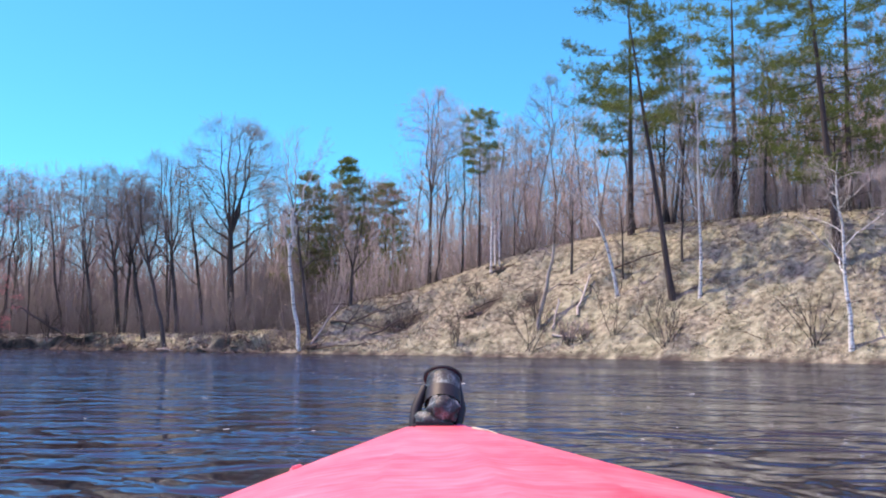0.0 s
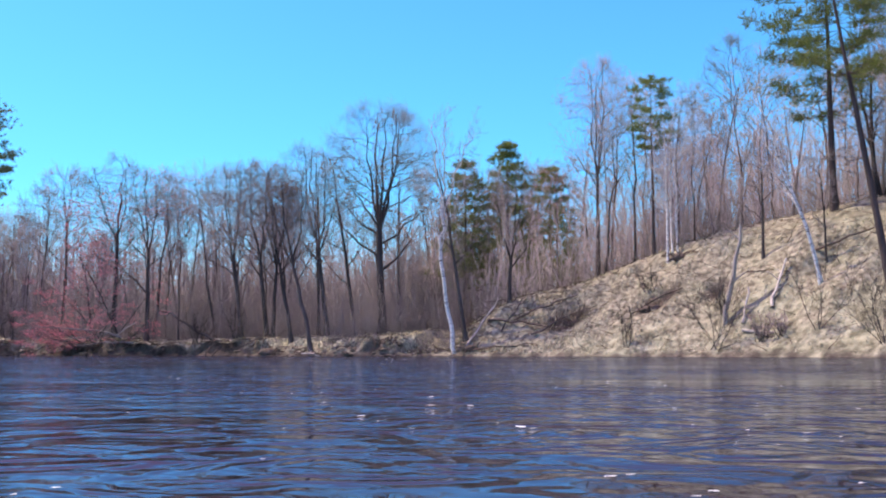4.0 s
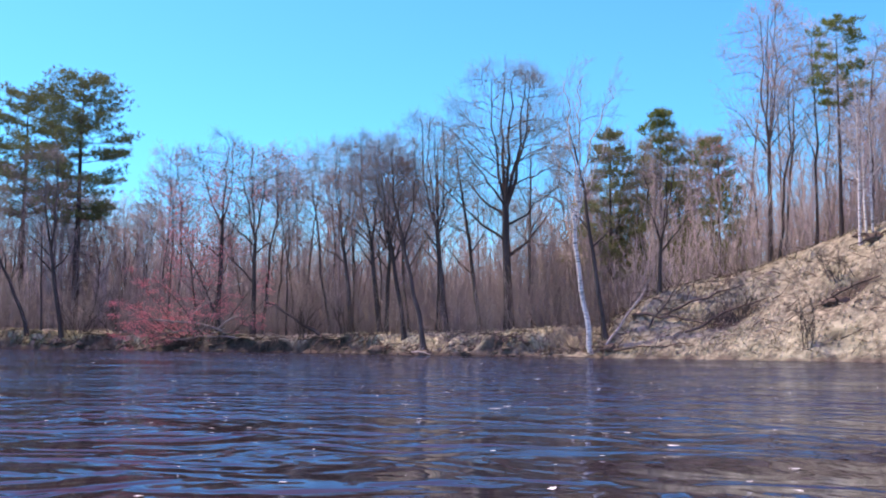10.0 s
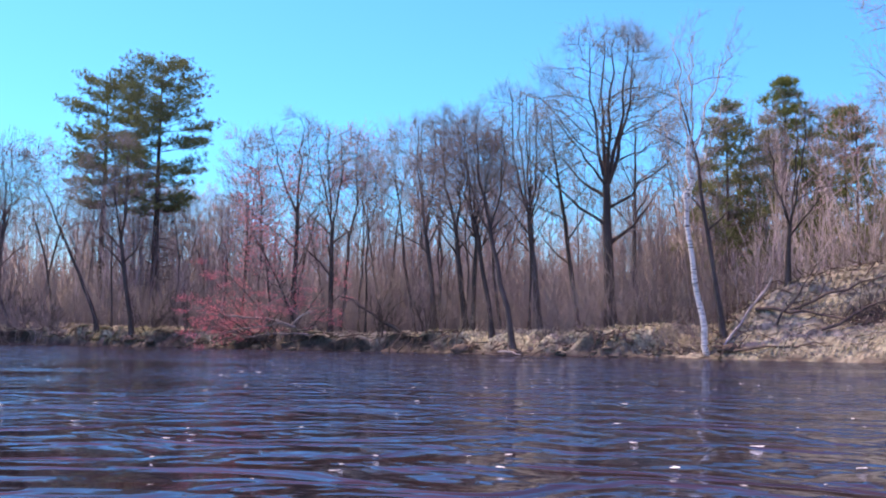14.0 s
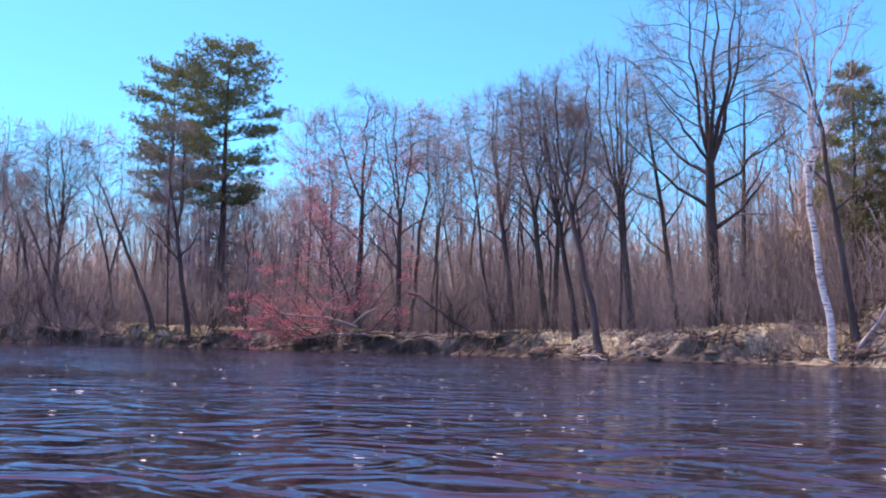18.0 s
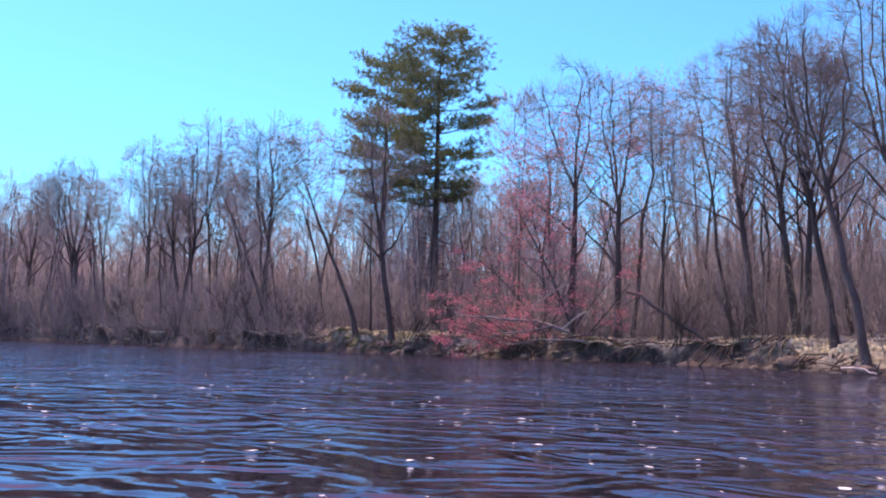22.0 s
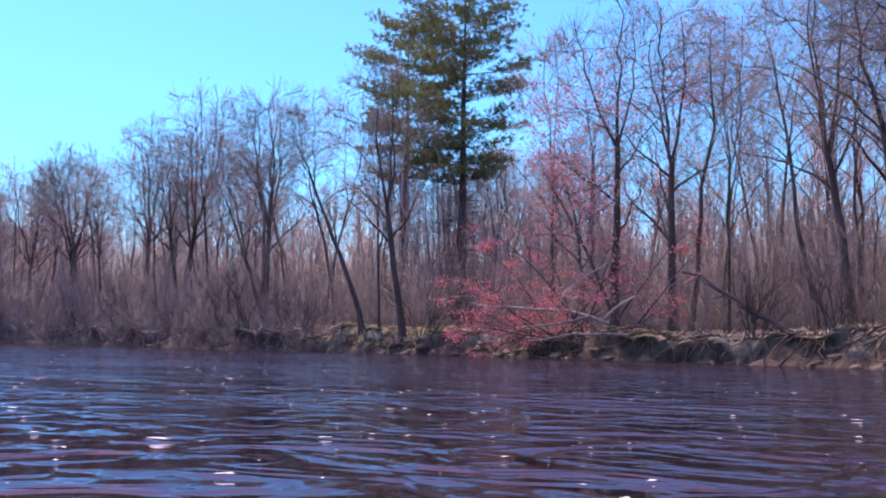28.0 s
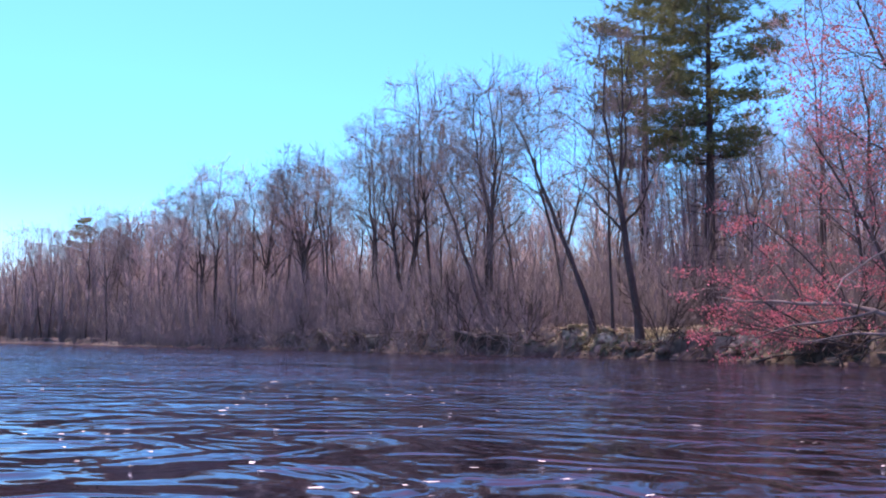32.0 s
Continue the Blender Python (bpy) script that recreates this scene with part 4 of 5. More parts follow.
plant_pine("pine_tree", "young dense green pine behind the slope", 12, -7.6, 80.0, 13.4, 0.16, NEEDLE, crown=0.2, spread=0.20, whorls=14, **YOUNG_PINE)
plant_pine("pine_tree", "dark pine far down at the river's bend", 16, -140.0, 66.5, 14.0, 0.2, DARKNEEDLE, crown=0.2, spread=0.26, whorls=12, **YOUNG_PINE)
plant_pine("pine_tree", "low dense pine among bare trees", 13, -4.6, 79.0, 10.4, 0.14, NEEDLE, crown=0.2, spread=0.24, whorls=12, **YOUNG_PINE)
plant_pine("pine_tree", "dark young pine beside the white birch", 14, -10.2, 77.0, 11.4, 0.14, DARKNEEDLE, crown=0.2, spread=0.24, whorls=12, **YOUNG_PINE)

# ---- the woods behind ----
rng = np.random.default_rng(77)
stock = []
for k in range(14):
    trunk, crown_paths, last = bare_tree(200 + k, 11.6 + 0.2 * k, 0.085 + 0.014 * (k % 4), lean=(rng.normal(0, 1.1), rng.normal(0, 0.7)), crown=0.26 + 0.06 * (k % 4), spread=0.17 + 0.025 * (k % 4), limbs=11 + k % 3, branchlets=6, twigs=4, fine=1, thick=0.0078, open_angle=0.45 + 0.12 * (k % 3), bend=0.07, fork=(2 + k % 2, 0.55) if k % 2 == 0 else None)
    stock.append((mesh_of("trunk", *tubes(trunk, 5), BARK), mesh_of("crown", *twiggy(crown_paths, last), (TWIG, WARMTWIG, DARKTWIG)[k % 3])))
spots = []
tries = 0
while len(spots) < 350 and tries < 30000:
    tries += 1
    sx = rng.uniform(-80, -6) if tries % 7 < 3 else rng.uniform(-150, -75) if tries % 7 < 5 else rng.uniform(-6, 34)
    d = 1.0 + 30 * rng.uniform() ** 1.35
    if sx > -9:
        d += np.interp(sx, EDGE_X, EDGE_W) + 0.5
    if -62 < sx < -12:
        d = max(d, rng.uniform(2.8, 8.0))
    x, y = inland(sx, d)
    if -54 < x < -40 and y < 81 or -17 < x < -2 and y < 76:
        continue
    if min([9e9] + [(x - a) ** 2 + (y - b) ** 2 for a, b in spots]) < 1.6 ** 2:
        continue
    spots.append((x, y))
for i, (x, y) in enumerate(spots):
    root = thing("bare_tree", "leafless grey-brown tree of the river woods", "tree", "trees of the woods")
    t_me, c_me = stock[i % 14]
    part("trunk", t_me, root)
    part("crown", c_me, root)
    s = rng.uniform(0.72, 1.06) if x < -9 else rng.uniform(0.66, 1.0)
    root.matrix_basis = pose(x, y, ground_at(x, y) - 0.05, 0, 0, rng.uniform(0, 360)) @ Matrix.Diagonal((s, s, s, 1))


def sprigs_of(path, count, low, high, size):
    """Twigs from random places along a path, leaving it at a slant: feet and tips."""
    p = path[0]
    x = rng.uniform(low, high, count) * (len(p) - 1)
    i = np.minimum(x.astype(int), len(p) - 2)
    f = (x - i)[:, None]
    first = p[i] * (1 - f) + p[i + 1] * f
    d = p[i + 1] - p[i]
    d = d / (np.linalg.norm(d, axis=1, keepdims=True) + 1e-9) + rng.normal(0, 0.45, (count, 3))
    d /= np.linalg.norm(d, axis=1, keepdims=True)
    return first, first + d * rng.uniform(size[0], size[1], (count, 1))


# far woods, too many to count; the air's haze is in their pale colours
paths_t, bunches = [], {"crowns": ([], [], []), "reddish_crowns": ([], [], [])}
for k in range(1900):
    if k < 1250:
        x, y = inland(rng.uniform(-200, 70), 14 + 60 * rng.uniform() ** 1.3)
    else:
        x, y = inland(rng.uniform(-330, -82), 1 + 55 * rng.uniform() ** 1.6)
    z = ground_at(x, y)
    h = rng.uniform(8.0, 12.5) if k < 1250 else rng.uniform(8.5, 13.5)
    stem = shoot(rng, np.array([x, y, z - 0.2]), (rng.normal(0, 0.08), rng.normal(0, 0.08), 1), h * 0.9, 0.11, 0.02, 5, 0.05, 0.1)
    paths_t.append(stem)
    tubes_of, feet, tips = bunches["reddish_crowns" if k % 5 in (1, 3) else "crowns"]
    for j in range(12):
        c, r, d = along(stem, rng.uniform(0.3, 0.97))
        b = shoot(rng, c, sideways(rng, d, rng.uniform(0.4, 0.95)), rng.uniform(1.0, 2.6), r * 0.5, 0.01, 3, 0.14, 0.5)
        tubes_of.append(b)
        f, t = sprigs_of(b, 9, 0.15, 1.0, (0.5, 1.5))
        feet.append(f)
        tips.append(t)
woods = thing("far_woods", "dense leafless woods behind the bank", "woods", kind="stuff")
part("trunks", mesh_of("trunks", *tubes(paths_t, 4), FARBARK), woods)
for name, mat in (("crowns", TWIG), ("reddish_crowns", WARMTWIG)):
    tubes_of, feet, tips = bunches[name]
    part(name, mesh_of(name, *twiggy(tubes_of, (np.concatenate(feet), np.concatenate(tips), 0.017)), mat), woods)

# brush under the trees
def thicket(count, spot, heights, thick, lean, sprigs):
    paths, feet, tips = [], [], []
    for k in range(count):
        x, y = spot()
        h = rng.uniform(*heights) * rng.uniform(0.6, 1.0)
        stem = shoot(rng, np.array([x, y, ground_at(x, y) - 0.1]), (rng.normal(0, lean), rng.normal(0, lean), 1), h, thick * rng.uniform(0.6, 1.4), thick * 0.4, 3, 0.6 * lean, 0.2)
        paths.append(stem)
        f, t = sprigs_of(stem, sprigs, 0.12, 0.97, (0.15 * h, 0.42 * h))
        feet.append(f)
        tips.append(t)
    return twiggy(paths, (np.concatenate(feet), np.concatenate(tips), max(0.007, thick * 0.6)))


def behind(x0, x1, d0, d1, power=1.0):
    def spot():
        sx = rng.uniform(x0, x1)
        d = d0 + (d1 - d0) * rng.uniform() ** power
        if sx > -9:
            d += np.interp(sx, EDGE_X, EDGE_W) - 0.3
        return inland(sx, d)
    return spot


tagged(new("brush", mesh_of("brush", *thicket(9500, behind(-115, 34, 0.9, 22, 1.3), (1.5, 4.6), 0.010, 0.24, 13), BRUSH)), "leafless brush and saplings under the trees", "brush", kind="stuff")
tagged(new("deep_brush", mesh_of("deep_brush", *thicket(8500, behind(-150, 36, 8, 50), (3.0, 8.5), 0.022, 0.18, 13), BRUSH)), "thick brown-grey undergrowth deep in the woods", "brush", kind="stuff")
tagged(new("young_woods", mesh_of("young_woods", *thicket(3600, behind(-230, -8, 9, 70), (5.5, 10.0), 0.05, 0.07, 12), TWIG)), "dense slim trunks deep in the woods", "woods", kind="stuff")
tagged(new("wood_edge_brush", mesh_of("wood_edge_brush", *thicket(2300, behind(-40, -9, 7, 42), (3.0, 7.5), 0.024, 0.12, 13), DARKTWIG)), "dark thick undergrowth behind the cut bank", "brush", kind="stuff")
tagged(new("far_bend_thicket", mesh_of("far_bend_thicket", *thicket(1500, behind(-175, -116, 2, 26), (6.0, 12.5), 0.055, 0.10, 16), DARKTWIG)), "dark leafless thicket far down the river", "woods", kind="stuff")
tagged(new("river_bend_woods", mesh_of("river_bend_woods", *thicket(6500, behind(-260, -76, 0.6, 40, 1.5), (2.2, 6.2), 0.03, 0.16, 12), DARKTWIG)), "hazy leafless thicket round the river's bend", "woods", kind="stuff")
tagged(new("bank_brush", mesh_of("bank_brush", *thicket(1500, behind(-95, -48, 0.0, 1.3), (0.9, 2.6), 0.012, 0.5, 10), DARKTWIG)), "tangled bare brush hanging over the low bank", "brush", kind="stuff")
tagged(new("bank_thicket", mesh_of("bank_thicket", *thicket(1500, behind(-105, -55, 0.2, 5.0), (2.2, 5.2), 0.014, 0.28, 14), DARKTWIG)), "tall dark brush crowding the low bank", "brush", kind="stuff")
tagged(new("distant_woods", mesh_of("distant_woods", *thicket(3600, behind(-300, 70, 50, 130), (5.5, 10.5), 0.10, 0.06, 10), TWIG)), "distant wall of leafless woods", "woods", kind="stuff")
tagged(new("hill_brush", mesh_of("hill_brush", *thicket(3800, behind(-9, 36, 0.8, 40), (2.6, 8.5), 0.022, 0.14, 14), TWIG)), "leafless saplings and brush on top of the hill", "brush", kind="stuff")

# ---- the red kayak at the start of its way ----
kayak = thing("kayak", "red plastic kayak with a scuffed deck, floating on the river", "kayak")
first = ROWS[0]
kayak.matrix_basis = pose(first[1], first[2], 0.0, 0, first[5], first[3] + 4.4) @ pose(0.093, 0, 0)
ST_Y = [1.32, 1.30, 1.25, 1.18, 1.0, 0.79, 0.5, 0.2, -0.1, -0.4, -0.8, -1.2, -1.6, -1.95, -2.15, -2.2]
ST_B = [0.006, 0.034, 0.060, 0.090, 0.156, 0.233, 0.296, 0.322, 0.325, 0.335, 0.335, 0.315, 0.25, 0.13, 0.04, 0.005]
ST_S = [0.306, 0.305, 0.304, 0.302, 0.296, 0.286, 0.27, 0.255, 0.245, 0.24, 0.24, 0.245, 0.26, 0.28, 0.29, 0.292]
ST_R = [0.308, 0.309, 0.311, 0.313, 0.314, 0.314, 0.312, 0.31, 0.29, 0.28, 0.27, 0.27, 0.285, 0.296, 0.298, 0.296]
ST_K = [0.26, 0.16, 0.08, 0.02, -0.06, -0.09, -0.11, -0.12, -0.12, -0.12, -0.12, -0.115, -0.09, -0.02, 0.12, 0.24]
NST = 49
yy = np.linspace(ST_Y[0], ST_Y[-1], NST)
yy[:14] = np.linspace(1.32, 1.12, 14)
yy[13:] = np.linspace(1.12, -2.2, NST - 13)
iy = lambda v: np.interp(yy, ST_Y[::-1], v[::-1])
B_, S_, R_, K_ = iy(ST_B), iy(ST_S), iy(ST_R), iy(ST_K)


def loft(rings, name, mat, closed):
    v = np.array(rings)
    a, b = v.shape[:2]
    idx = np.arange(a * b).reshape(a, b)
    nxt = np.roll(idx, -1, 1)
    f = np.stack([idx[:-1], nxt[:-1], nxt[1:], idx[1:]], -1)
    if not closed:
        f = f[:, :-1]
    return mesh_of(name, v.reshape(-1, 3), f.reshape(-1, 4), mat)


hull_rings = [[(b, y, s - 0.012), (b * 1.02, y, s - 0.03), (b * 0.98, y, (s + k) * 0.55), (b * 0.72, y, k + 0.045), (b * 0.25, y, k), (-b * 0.25, y, k), (-b * 0.72, y, k + 0.045), (-b * 0.98, y, (s + k) * 0.55), (-b * 1.02, y, s - 0.03), (-b, y, s - 0.012)] for y, b, s, k in zip(yy, B_, S_, K_)]
part("hull", loft(hull_rings, "hull", KAYAKRED, False), kayak)
deck_u = [-1, -0.93, -0.78, -0.55, -0.36, -0.31, -0.29, -0.1, -0.04, 0.0, 0.04, 0.1, 0.29, 0.31, 0.36, 0.55, 0.78, 0.93, 1]
deck_rings = []
for y, b, s, r in zip(yy, B_, S_, R_):
    ring = []
    for u in deck_u:
        a = abs(u)
        crease = 1.0 if a <= 0.3 else 0.95 * (1 - ((a - 0.3) / 0.7) ** 1.6)
        dip = 0.004 * math.exp(-(a / 0.05) ** 2) * min(1, max(0, (1.05 - y) / 0.2))
        ring.append((u * b, y, s - 0.012 + (r - s + 0.012) * crease + dip * min(1, b / 0.1)))
    deck_rings.append(ring)
fore = [i for i in range(NST) if yy[i] > -0.62]
aft = [i for i in range(NST) if yy[i] < -1.38]
part("foredeck", loft([deck_rings[i] for i in fore], "foredeck", DECKRED, False), kayak, "sun-bleached pinkish red foredeck with scuffs")
part("aft_deck", loft([deck_rings[i] for i in aft], "aft_deck", DECKRED, False), kayak)
# side decks round the cockpit, and its rim
for sgn in (-1, 1):
    mid_st = [i for i in range(NST) if -1.46 <= yy[i] <= -0.56]
    part("side_deck", loft([[(sgn * B_[i], yy[i], S_[i] - 0.012), (sgn * B_[i] * 0.88, yy[i], S_[i] + 0.015), (sgn * B_[i] * 0.74, yy[i], S_[i] + 0.03)] for i in mid_st], "side_deck", KAYAKRED, False), kayak)
rim = []
for k in range(40):
    a = 2 * math.pi * k / 40
    c = Vector((0.24 * math.cos(a), -1.0 + 0.44 * math.sin(a), 0.275 + 0.02 * math.sin(a)))
    o = Vector((math.cos(a), math.sin(a), 0))
    rim.append([c + o * 0.014 * math.cos(q) + Vector((0, 0, 0.014 * math.sin(q))) for q in (0, 1.05, 2.1, 3.14, 4.19, 5.24)])
rim.append(rim[0])
part("cockpit_rim", loft(rim, "cockpit_rim", RUBBER, True), kayak, "black cockpit rim")
bm = bmesh.new()
bmesh.ops.create_cube(bm, size=1, matrix=pose(0, -1.12, 0.03) @ Matrix.Diagonal((0.36, 0.42, 0.12, 1)))
bmesh.ops.bevel(bm, geom=bm.edges[:], offset=0.04, segments=3, affect="EDGES")
me = bpy.data.meshes.new("seat")
bm.to_mesh(me)
bm.free()
me.materials.append(RUBBER)
part("seat", me, kayak, "black moulded seat")


def lump(name, mat, parent, centre, size, turn=(0, 0, 0), seed=1, rough=0.1, detail=3, label=""):
    """A rounded, slightly uneven body."""
    bm = bmesh.new()
    bmesh.ops.create_icosphere(bm, subdivisions=detail, radius=1)
    for v in bm.verts:
        v.co *= 1 + rough * noise.noise(v.co * 1.7 + Vector((seed * 3.1, seed, 0))) + rough * 0.5 * noise.noise(v.co * 5 + Vector((seed, 0, 4)))
    bmesh.ops.transform(bm, matrix=pose(*centre, *turn) @ Matrix.Diagonal((*size, 1)), verts=bm.verts)
    for f in bm.faces:
        f.smooth = True
    me = bpy.data.meshes.new(name)
    bm.to_mesh(me)
    bm.free()
    me.materials.append(mat)
    return part(name, me, parent, label)


# the carry handle on the bow: a worn rubber grip, strapped down
HY, HZ = 1.20, 0.309
handle = lump("carry_handle", GREYRUBBER, kayak, (-0.006, HY, HZ + 0.010), (0.023, 0.022, 0.013), (0, 0, 0), 2, 0.14, 4, "black and grey rubber carry handle on the bow")
lump("boot", GREYRUBBER, handle, (0.005, HY - 0.012, HZ + 0.022), (0.018, 0.015, 0.017), (-15, 12, 0), 5, 0.25, 4, "scuffed grey rubber boot")
bm = bmesh.new()
bmesh.ops.create_cube(bm, size=1, matrix=pose(-0.007, HY - 0.004, HZ + 0.002) @ Matrix.Diagonal((0.046, 0.046, 0.012, 1)))
bmesh.ops.bevel(bm, geom=bm.edges[:], offset=0.003, segments=2, affect="EDGES")
me = bpy.data.meshes.new("base_plate")
bm.to_mesh(me)
bm.free()
me.materials.append(RUBBER)
part("base_plate", me, handle, "dark base plate")
grip_rings = []
for z, r in ((0.0, 0.016), (0.004, 0.0205), (0.010, 0.0212), (0.0125, 0.0196), (0.016, 0.0214), (0.0185, 0.0198), (0.022, 0.0214), (0.0245, 0.0198), (0.028, 0.0212), (0.036, 0.0208), (0.040, 0.018), (0.0415, 0.012), (0.042, 0.0)):
    grip_rings.append([Vector((r * math.cos(q), r * math.sin(q), z)) for q in np.linspace(0, 2 * math.pi, 24, endpoint=False)])
me = loft(grip_rings, "grip", GREYRUBBER, True)
me.transform(pose(0.002, HY + 0.002, HZ + 0.028, -42, 3, -4) @ Matrix.Diagonal((0.96, 0.96, 0.92, 1)))
me.transform(pose(0.003, 0, 0))
part("grip", me, handle, "ribbed cylindrical rubber grip")
ring = []
for q in np.linspace(0, 2 * math.pi, 29):
    c = Vector((0.0205 * math.cos(q), 0.0205 * math.sin(q), 0))
    ring.append([c * (1 + 0.13 * math.cos(w)) + Vector((0, 0, 0.0028 * math.sin(w))) for w in (0, 1.57, 3.14, 4.71)])
me = loft(ring, "ring", RUBBER, True)
me.transform(pose(0.007, HY + 0.0265, HZ + 0.0555, -42, 3, -4))
part("ring", me, handle, "dark rubber ring")
me = loft([[Vector((q[0] * 1.07, q[1] * 1.07, z)) for q in grip_rings[3]] for z in (-0.004, -0.002, 0.010, 0.013)], "collar", RUBBER, True)
me.transform(pose(0.005, HY + 0.002, HZ + 0.028, -42, 3, -4))
part("collar", me, handle, "black rubber collar")
for sgn, x0, x1 in ((-1, -0.029, -0.015), (1, 0.020, 0.0235)):
    p, r = np.array([(x0, HY - 0.004, HZ - 0.002), ((x0 + x1) / 2 + sgn * 0.004, HY + 0.002, HZ + 0.020), (x1, HY + 0.014, HZ + 0.046)]), np.array([0.0062, 0.0072, 0.0050])
    part("strap", mesh_of("strap", *tubes([(p, r)], 6), RUBBER), handle, "black strap")
# cord and a bit of straw caught by the handle
p = np.array([(0.020, HY - 0.02, HZ + 0.003), (0.032, HY - 0.03, HZ + 0.001), (0.046, HY - 0.05, HZ - 0.002)])
part("cord", mesh_of("cord", *tubes([(p, np.array([0.003, 0.003, 0.003]))], 6), CORD), kayak, "purple cord end")
p = np.array([(0.034, HY - 0.055, HZ + 0.001), (0.042, HY - 0.062, HZ + 0.001), (0.050, HY - 0.058, HZ + 0.001), (0.062, HY - 0.07, HZ - 0.003)])
straw = tagged(new("straw", mesh_of("straw", *tubes([(p, np.array([0.0042, 0.003, 0.0012, 0.0008]))], 5), DRYGRASS)), "yellow scrap of dry straw on the kayak deck", "straw")
straw.matrix_basis = kayak.matrix_basis.copy()
p = np.array([(-0.146, 1.0, 0.284), (-0.145, 0.99, 0.2885), (-0.149, 0.975, 0.2885), (-0.155, 0.965, 0.282)])
part("deck_loop", mesh_of("deck_loop", *tubes([(p, np.array([0.0035, 0.004, 0.004, 0.0035]))], 6), KAYAKRED), kayak, "small red deck loop")

# ---- dead wood and shrubs of the slope ----
def log(name, label, a, b, r0, r1, mat, seed, sag=0.0, stubs=3):
    rng = np.random.default_rng(seed)
    a, b = np.array(a, float), np.array(b, float)
    n = 7
    p = np.array([a + (b - a) * u + rng.normal(0, 0.03, 3) * np.linalg.norm(b - a) * 0.5 for u in np.linspace(0, 1, n)])
    p[:, 2] -= sag * np.sin(np.linspace(0, math.pi, n))
    r = np.linspace(r0, r1, n) * rng.uniform(0.85, 1.15, n)
    base = Vector(a)
    root = thing(name, label, "dead wood", at=base)
    part("stem", mesh_of("stem", *tubes([(p - a, r)], 7), mat), root)
    for _ in range(stubs):
        c, cr, d = along((p - a, r), rng.uniform(0.3, 0.95))
        part("branch", mesh_of("branch", *tubes([shoot(rng, c, sideways(rng, d, rng.uniform(0.6, 1.2)), np.linalg.norm(b - a) * rng.uniform(0.12, 0.3), cr * 0.5, 0.006, 4, 0.2, 0.1)], 5), mat), root)
    return root


def on_ground(x, y, up=0.0):
    return (x, y, ground_at(x, y) + up)


log("dead_snag", "broken pale dead trunk leaning on the sandy slope", on_ground(5.4, 59.6, -0.2), (6.4, 60.1, 6.6), 0.14, 0.08, WORNWOOD, 1, 0.0, 4)
log("fallen_log", "bleached broken log lying on the slope", on_ground(7.6, 59.1, 0.08), on_ground(8.5, 60.4, 0.45), 0.085, 0.05, DEADWOOD, 2)
log("fallen_log", "white driftwood log at the foot of the slope", on_ground(6.1, 58.6, 0.12), on_ground(7.4, 57.7, 0.10), 0.085, 0.06, DEADWOOD, 3, 0, 1)
log("fallen_log", "short bleached branch stuck in the slope", on_ground(6.2, 59.0, 0.05), on_ground(6.6, 59.8, 0.9), 0.07, 0.04, DEADWOOD, 4, 0, 1)
log("fallen_branch", "dark fallen branch on the slope's shoulder", on_ground(-5.5, 65.0, 0.1), on_ground(-2.0, 66.2, 0.15), 0.07, 0.03, ROOT, 5, -0.1, 5)
log("fallen_branch", "dark root-like branch hanging down the slope", on_ground(2.6, 66.8, 0.1), on_ground(4.6, 64.9, 0.2), 0.05, 0.02, ROOT, 6, 0, 5)
log("fallen_branch", "dead sapling propped against the bank by the birch", on_ground(-8.2, 64.2, 0.0), (-6.4, 65.8, 3.4), 0.06, 0.04, PALETWIG, 7, 0, 3)
log("fallen_branch", "fallen dark branches along the foot of the slope", on_ground(-7.6, 63.7, 0.15), on_ground(-4.2, 62.9, 0.1), 0.06, 0.02, ROOT, 8, 0, 6)
log("fallen_log", "thin dead trunk lying across the slope", on_ground(10.0, 60.6, 0.15), on_ground(13.0, 59.5, 0.25), 0.06, 0.03, ROOT, 9, 0, 5)
log("fallen_tree", "grey dead trunk reaching over the water under the red buds", (-31.0, 68.7, 1.25), (-37.1, 68.0, 2.05), 0.075, 0.025, FARBARK, 10, -0.1, 8)
log("fallen_branch", "forked grey limb standing up from the fallen trunk", (-31.3, 68.5, 1.3), (-30.1, 68.7, 2.1), 0.05, 0.03, WORNWOOD, 11, -0.1, 3)
log("fallen_branch", "crooked pale limb rising through the red buds", (-33.6, 68.4, 1.6), (-31.2, 68.7, 3.2), 0.04, 0.015, WORNWOOD, 12, -0.2, 5)
log("fallen_branch", "bare branch drooping to the water", (-31.8, 68.5, 1.4), (-35.2, 67.5, 0.75), 0.05, 0.015, FARBARK, 16, -0.1, 8)
log("fallen_branch", "dead limb lying low along the dark roots", (-30.2, 68.4, 0.85), (-33.6, 67.4, 0.55), 0.05, 0.015, FARBARK, 17, -0.1, 7)
log("fallen_branch", "tangled dead branch against the undercut bank", (-29.8, 68.6, 1.1), (-32.4, 67.6, 0.3), 0.04, 0.012, BARK, 18, -0.1, 9)
log("fallen_branch", "pale dead limb sticking out of the far bank", on_ground(-79.6, 68.9, 0.0), (-78.9, 67.4, 1.4), 0.06, 0.03, PALETWIG, 19, 0, 4)
log("fallen_branch", "half-sunken branch at the leaning tree's roots", (-17.4, 63.2, 0.12), (-16.2, 62.7, 0.02), 0.03, 0.015, PALETWIG, 13, -0.1, 3)
log("fallen_branch", "curved dead limb dipping into the river", on_ground(-92.0, 71.0, 0.3), (-97.0, 69.0, 0.1), 0.14, 0.06, ROOT, 14, -0.9, 2)
log("fallen_branch", "dead leaning trunk over the low bank", on_ground(-25.0, 69.3, 0.0), (-28.6, 69.0, 2.9), 0.10, 0.04, BARK, 15, 0, 6)


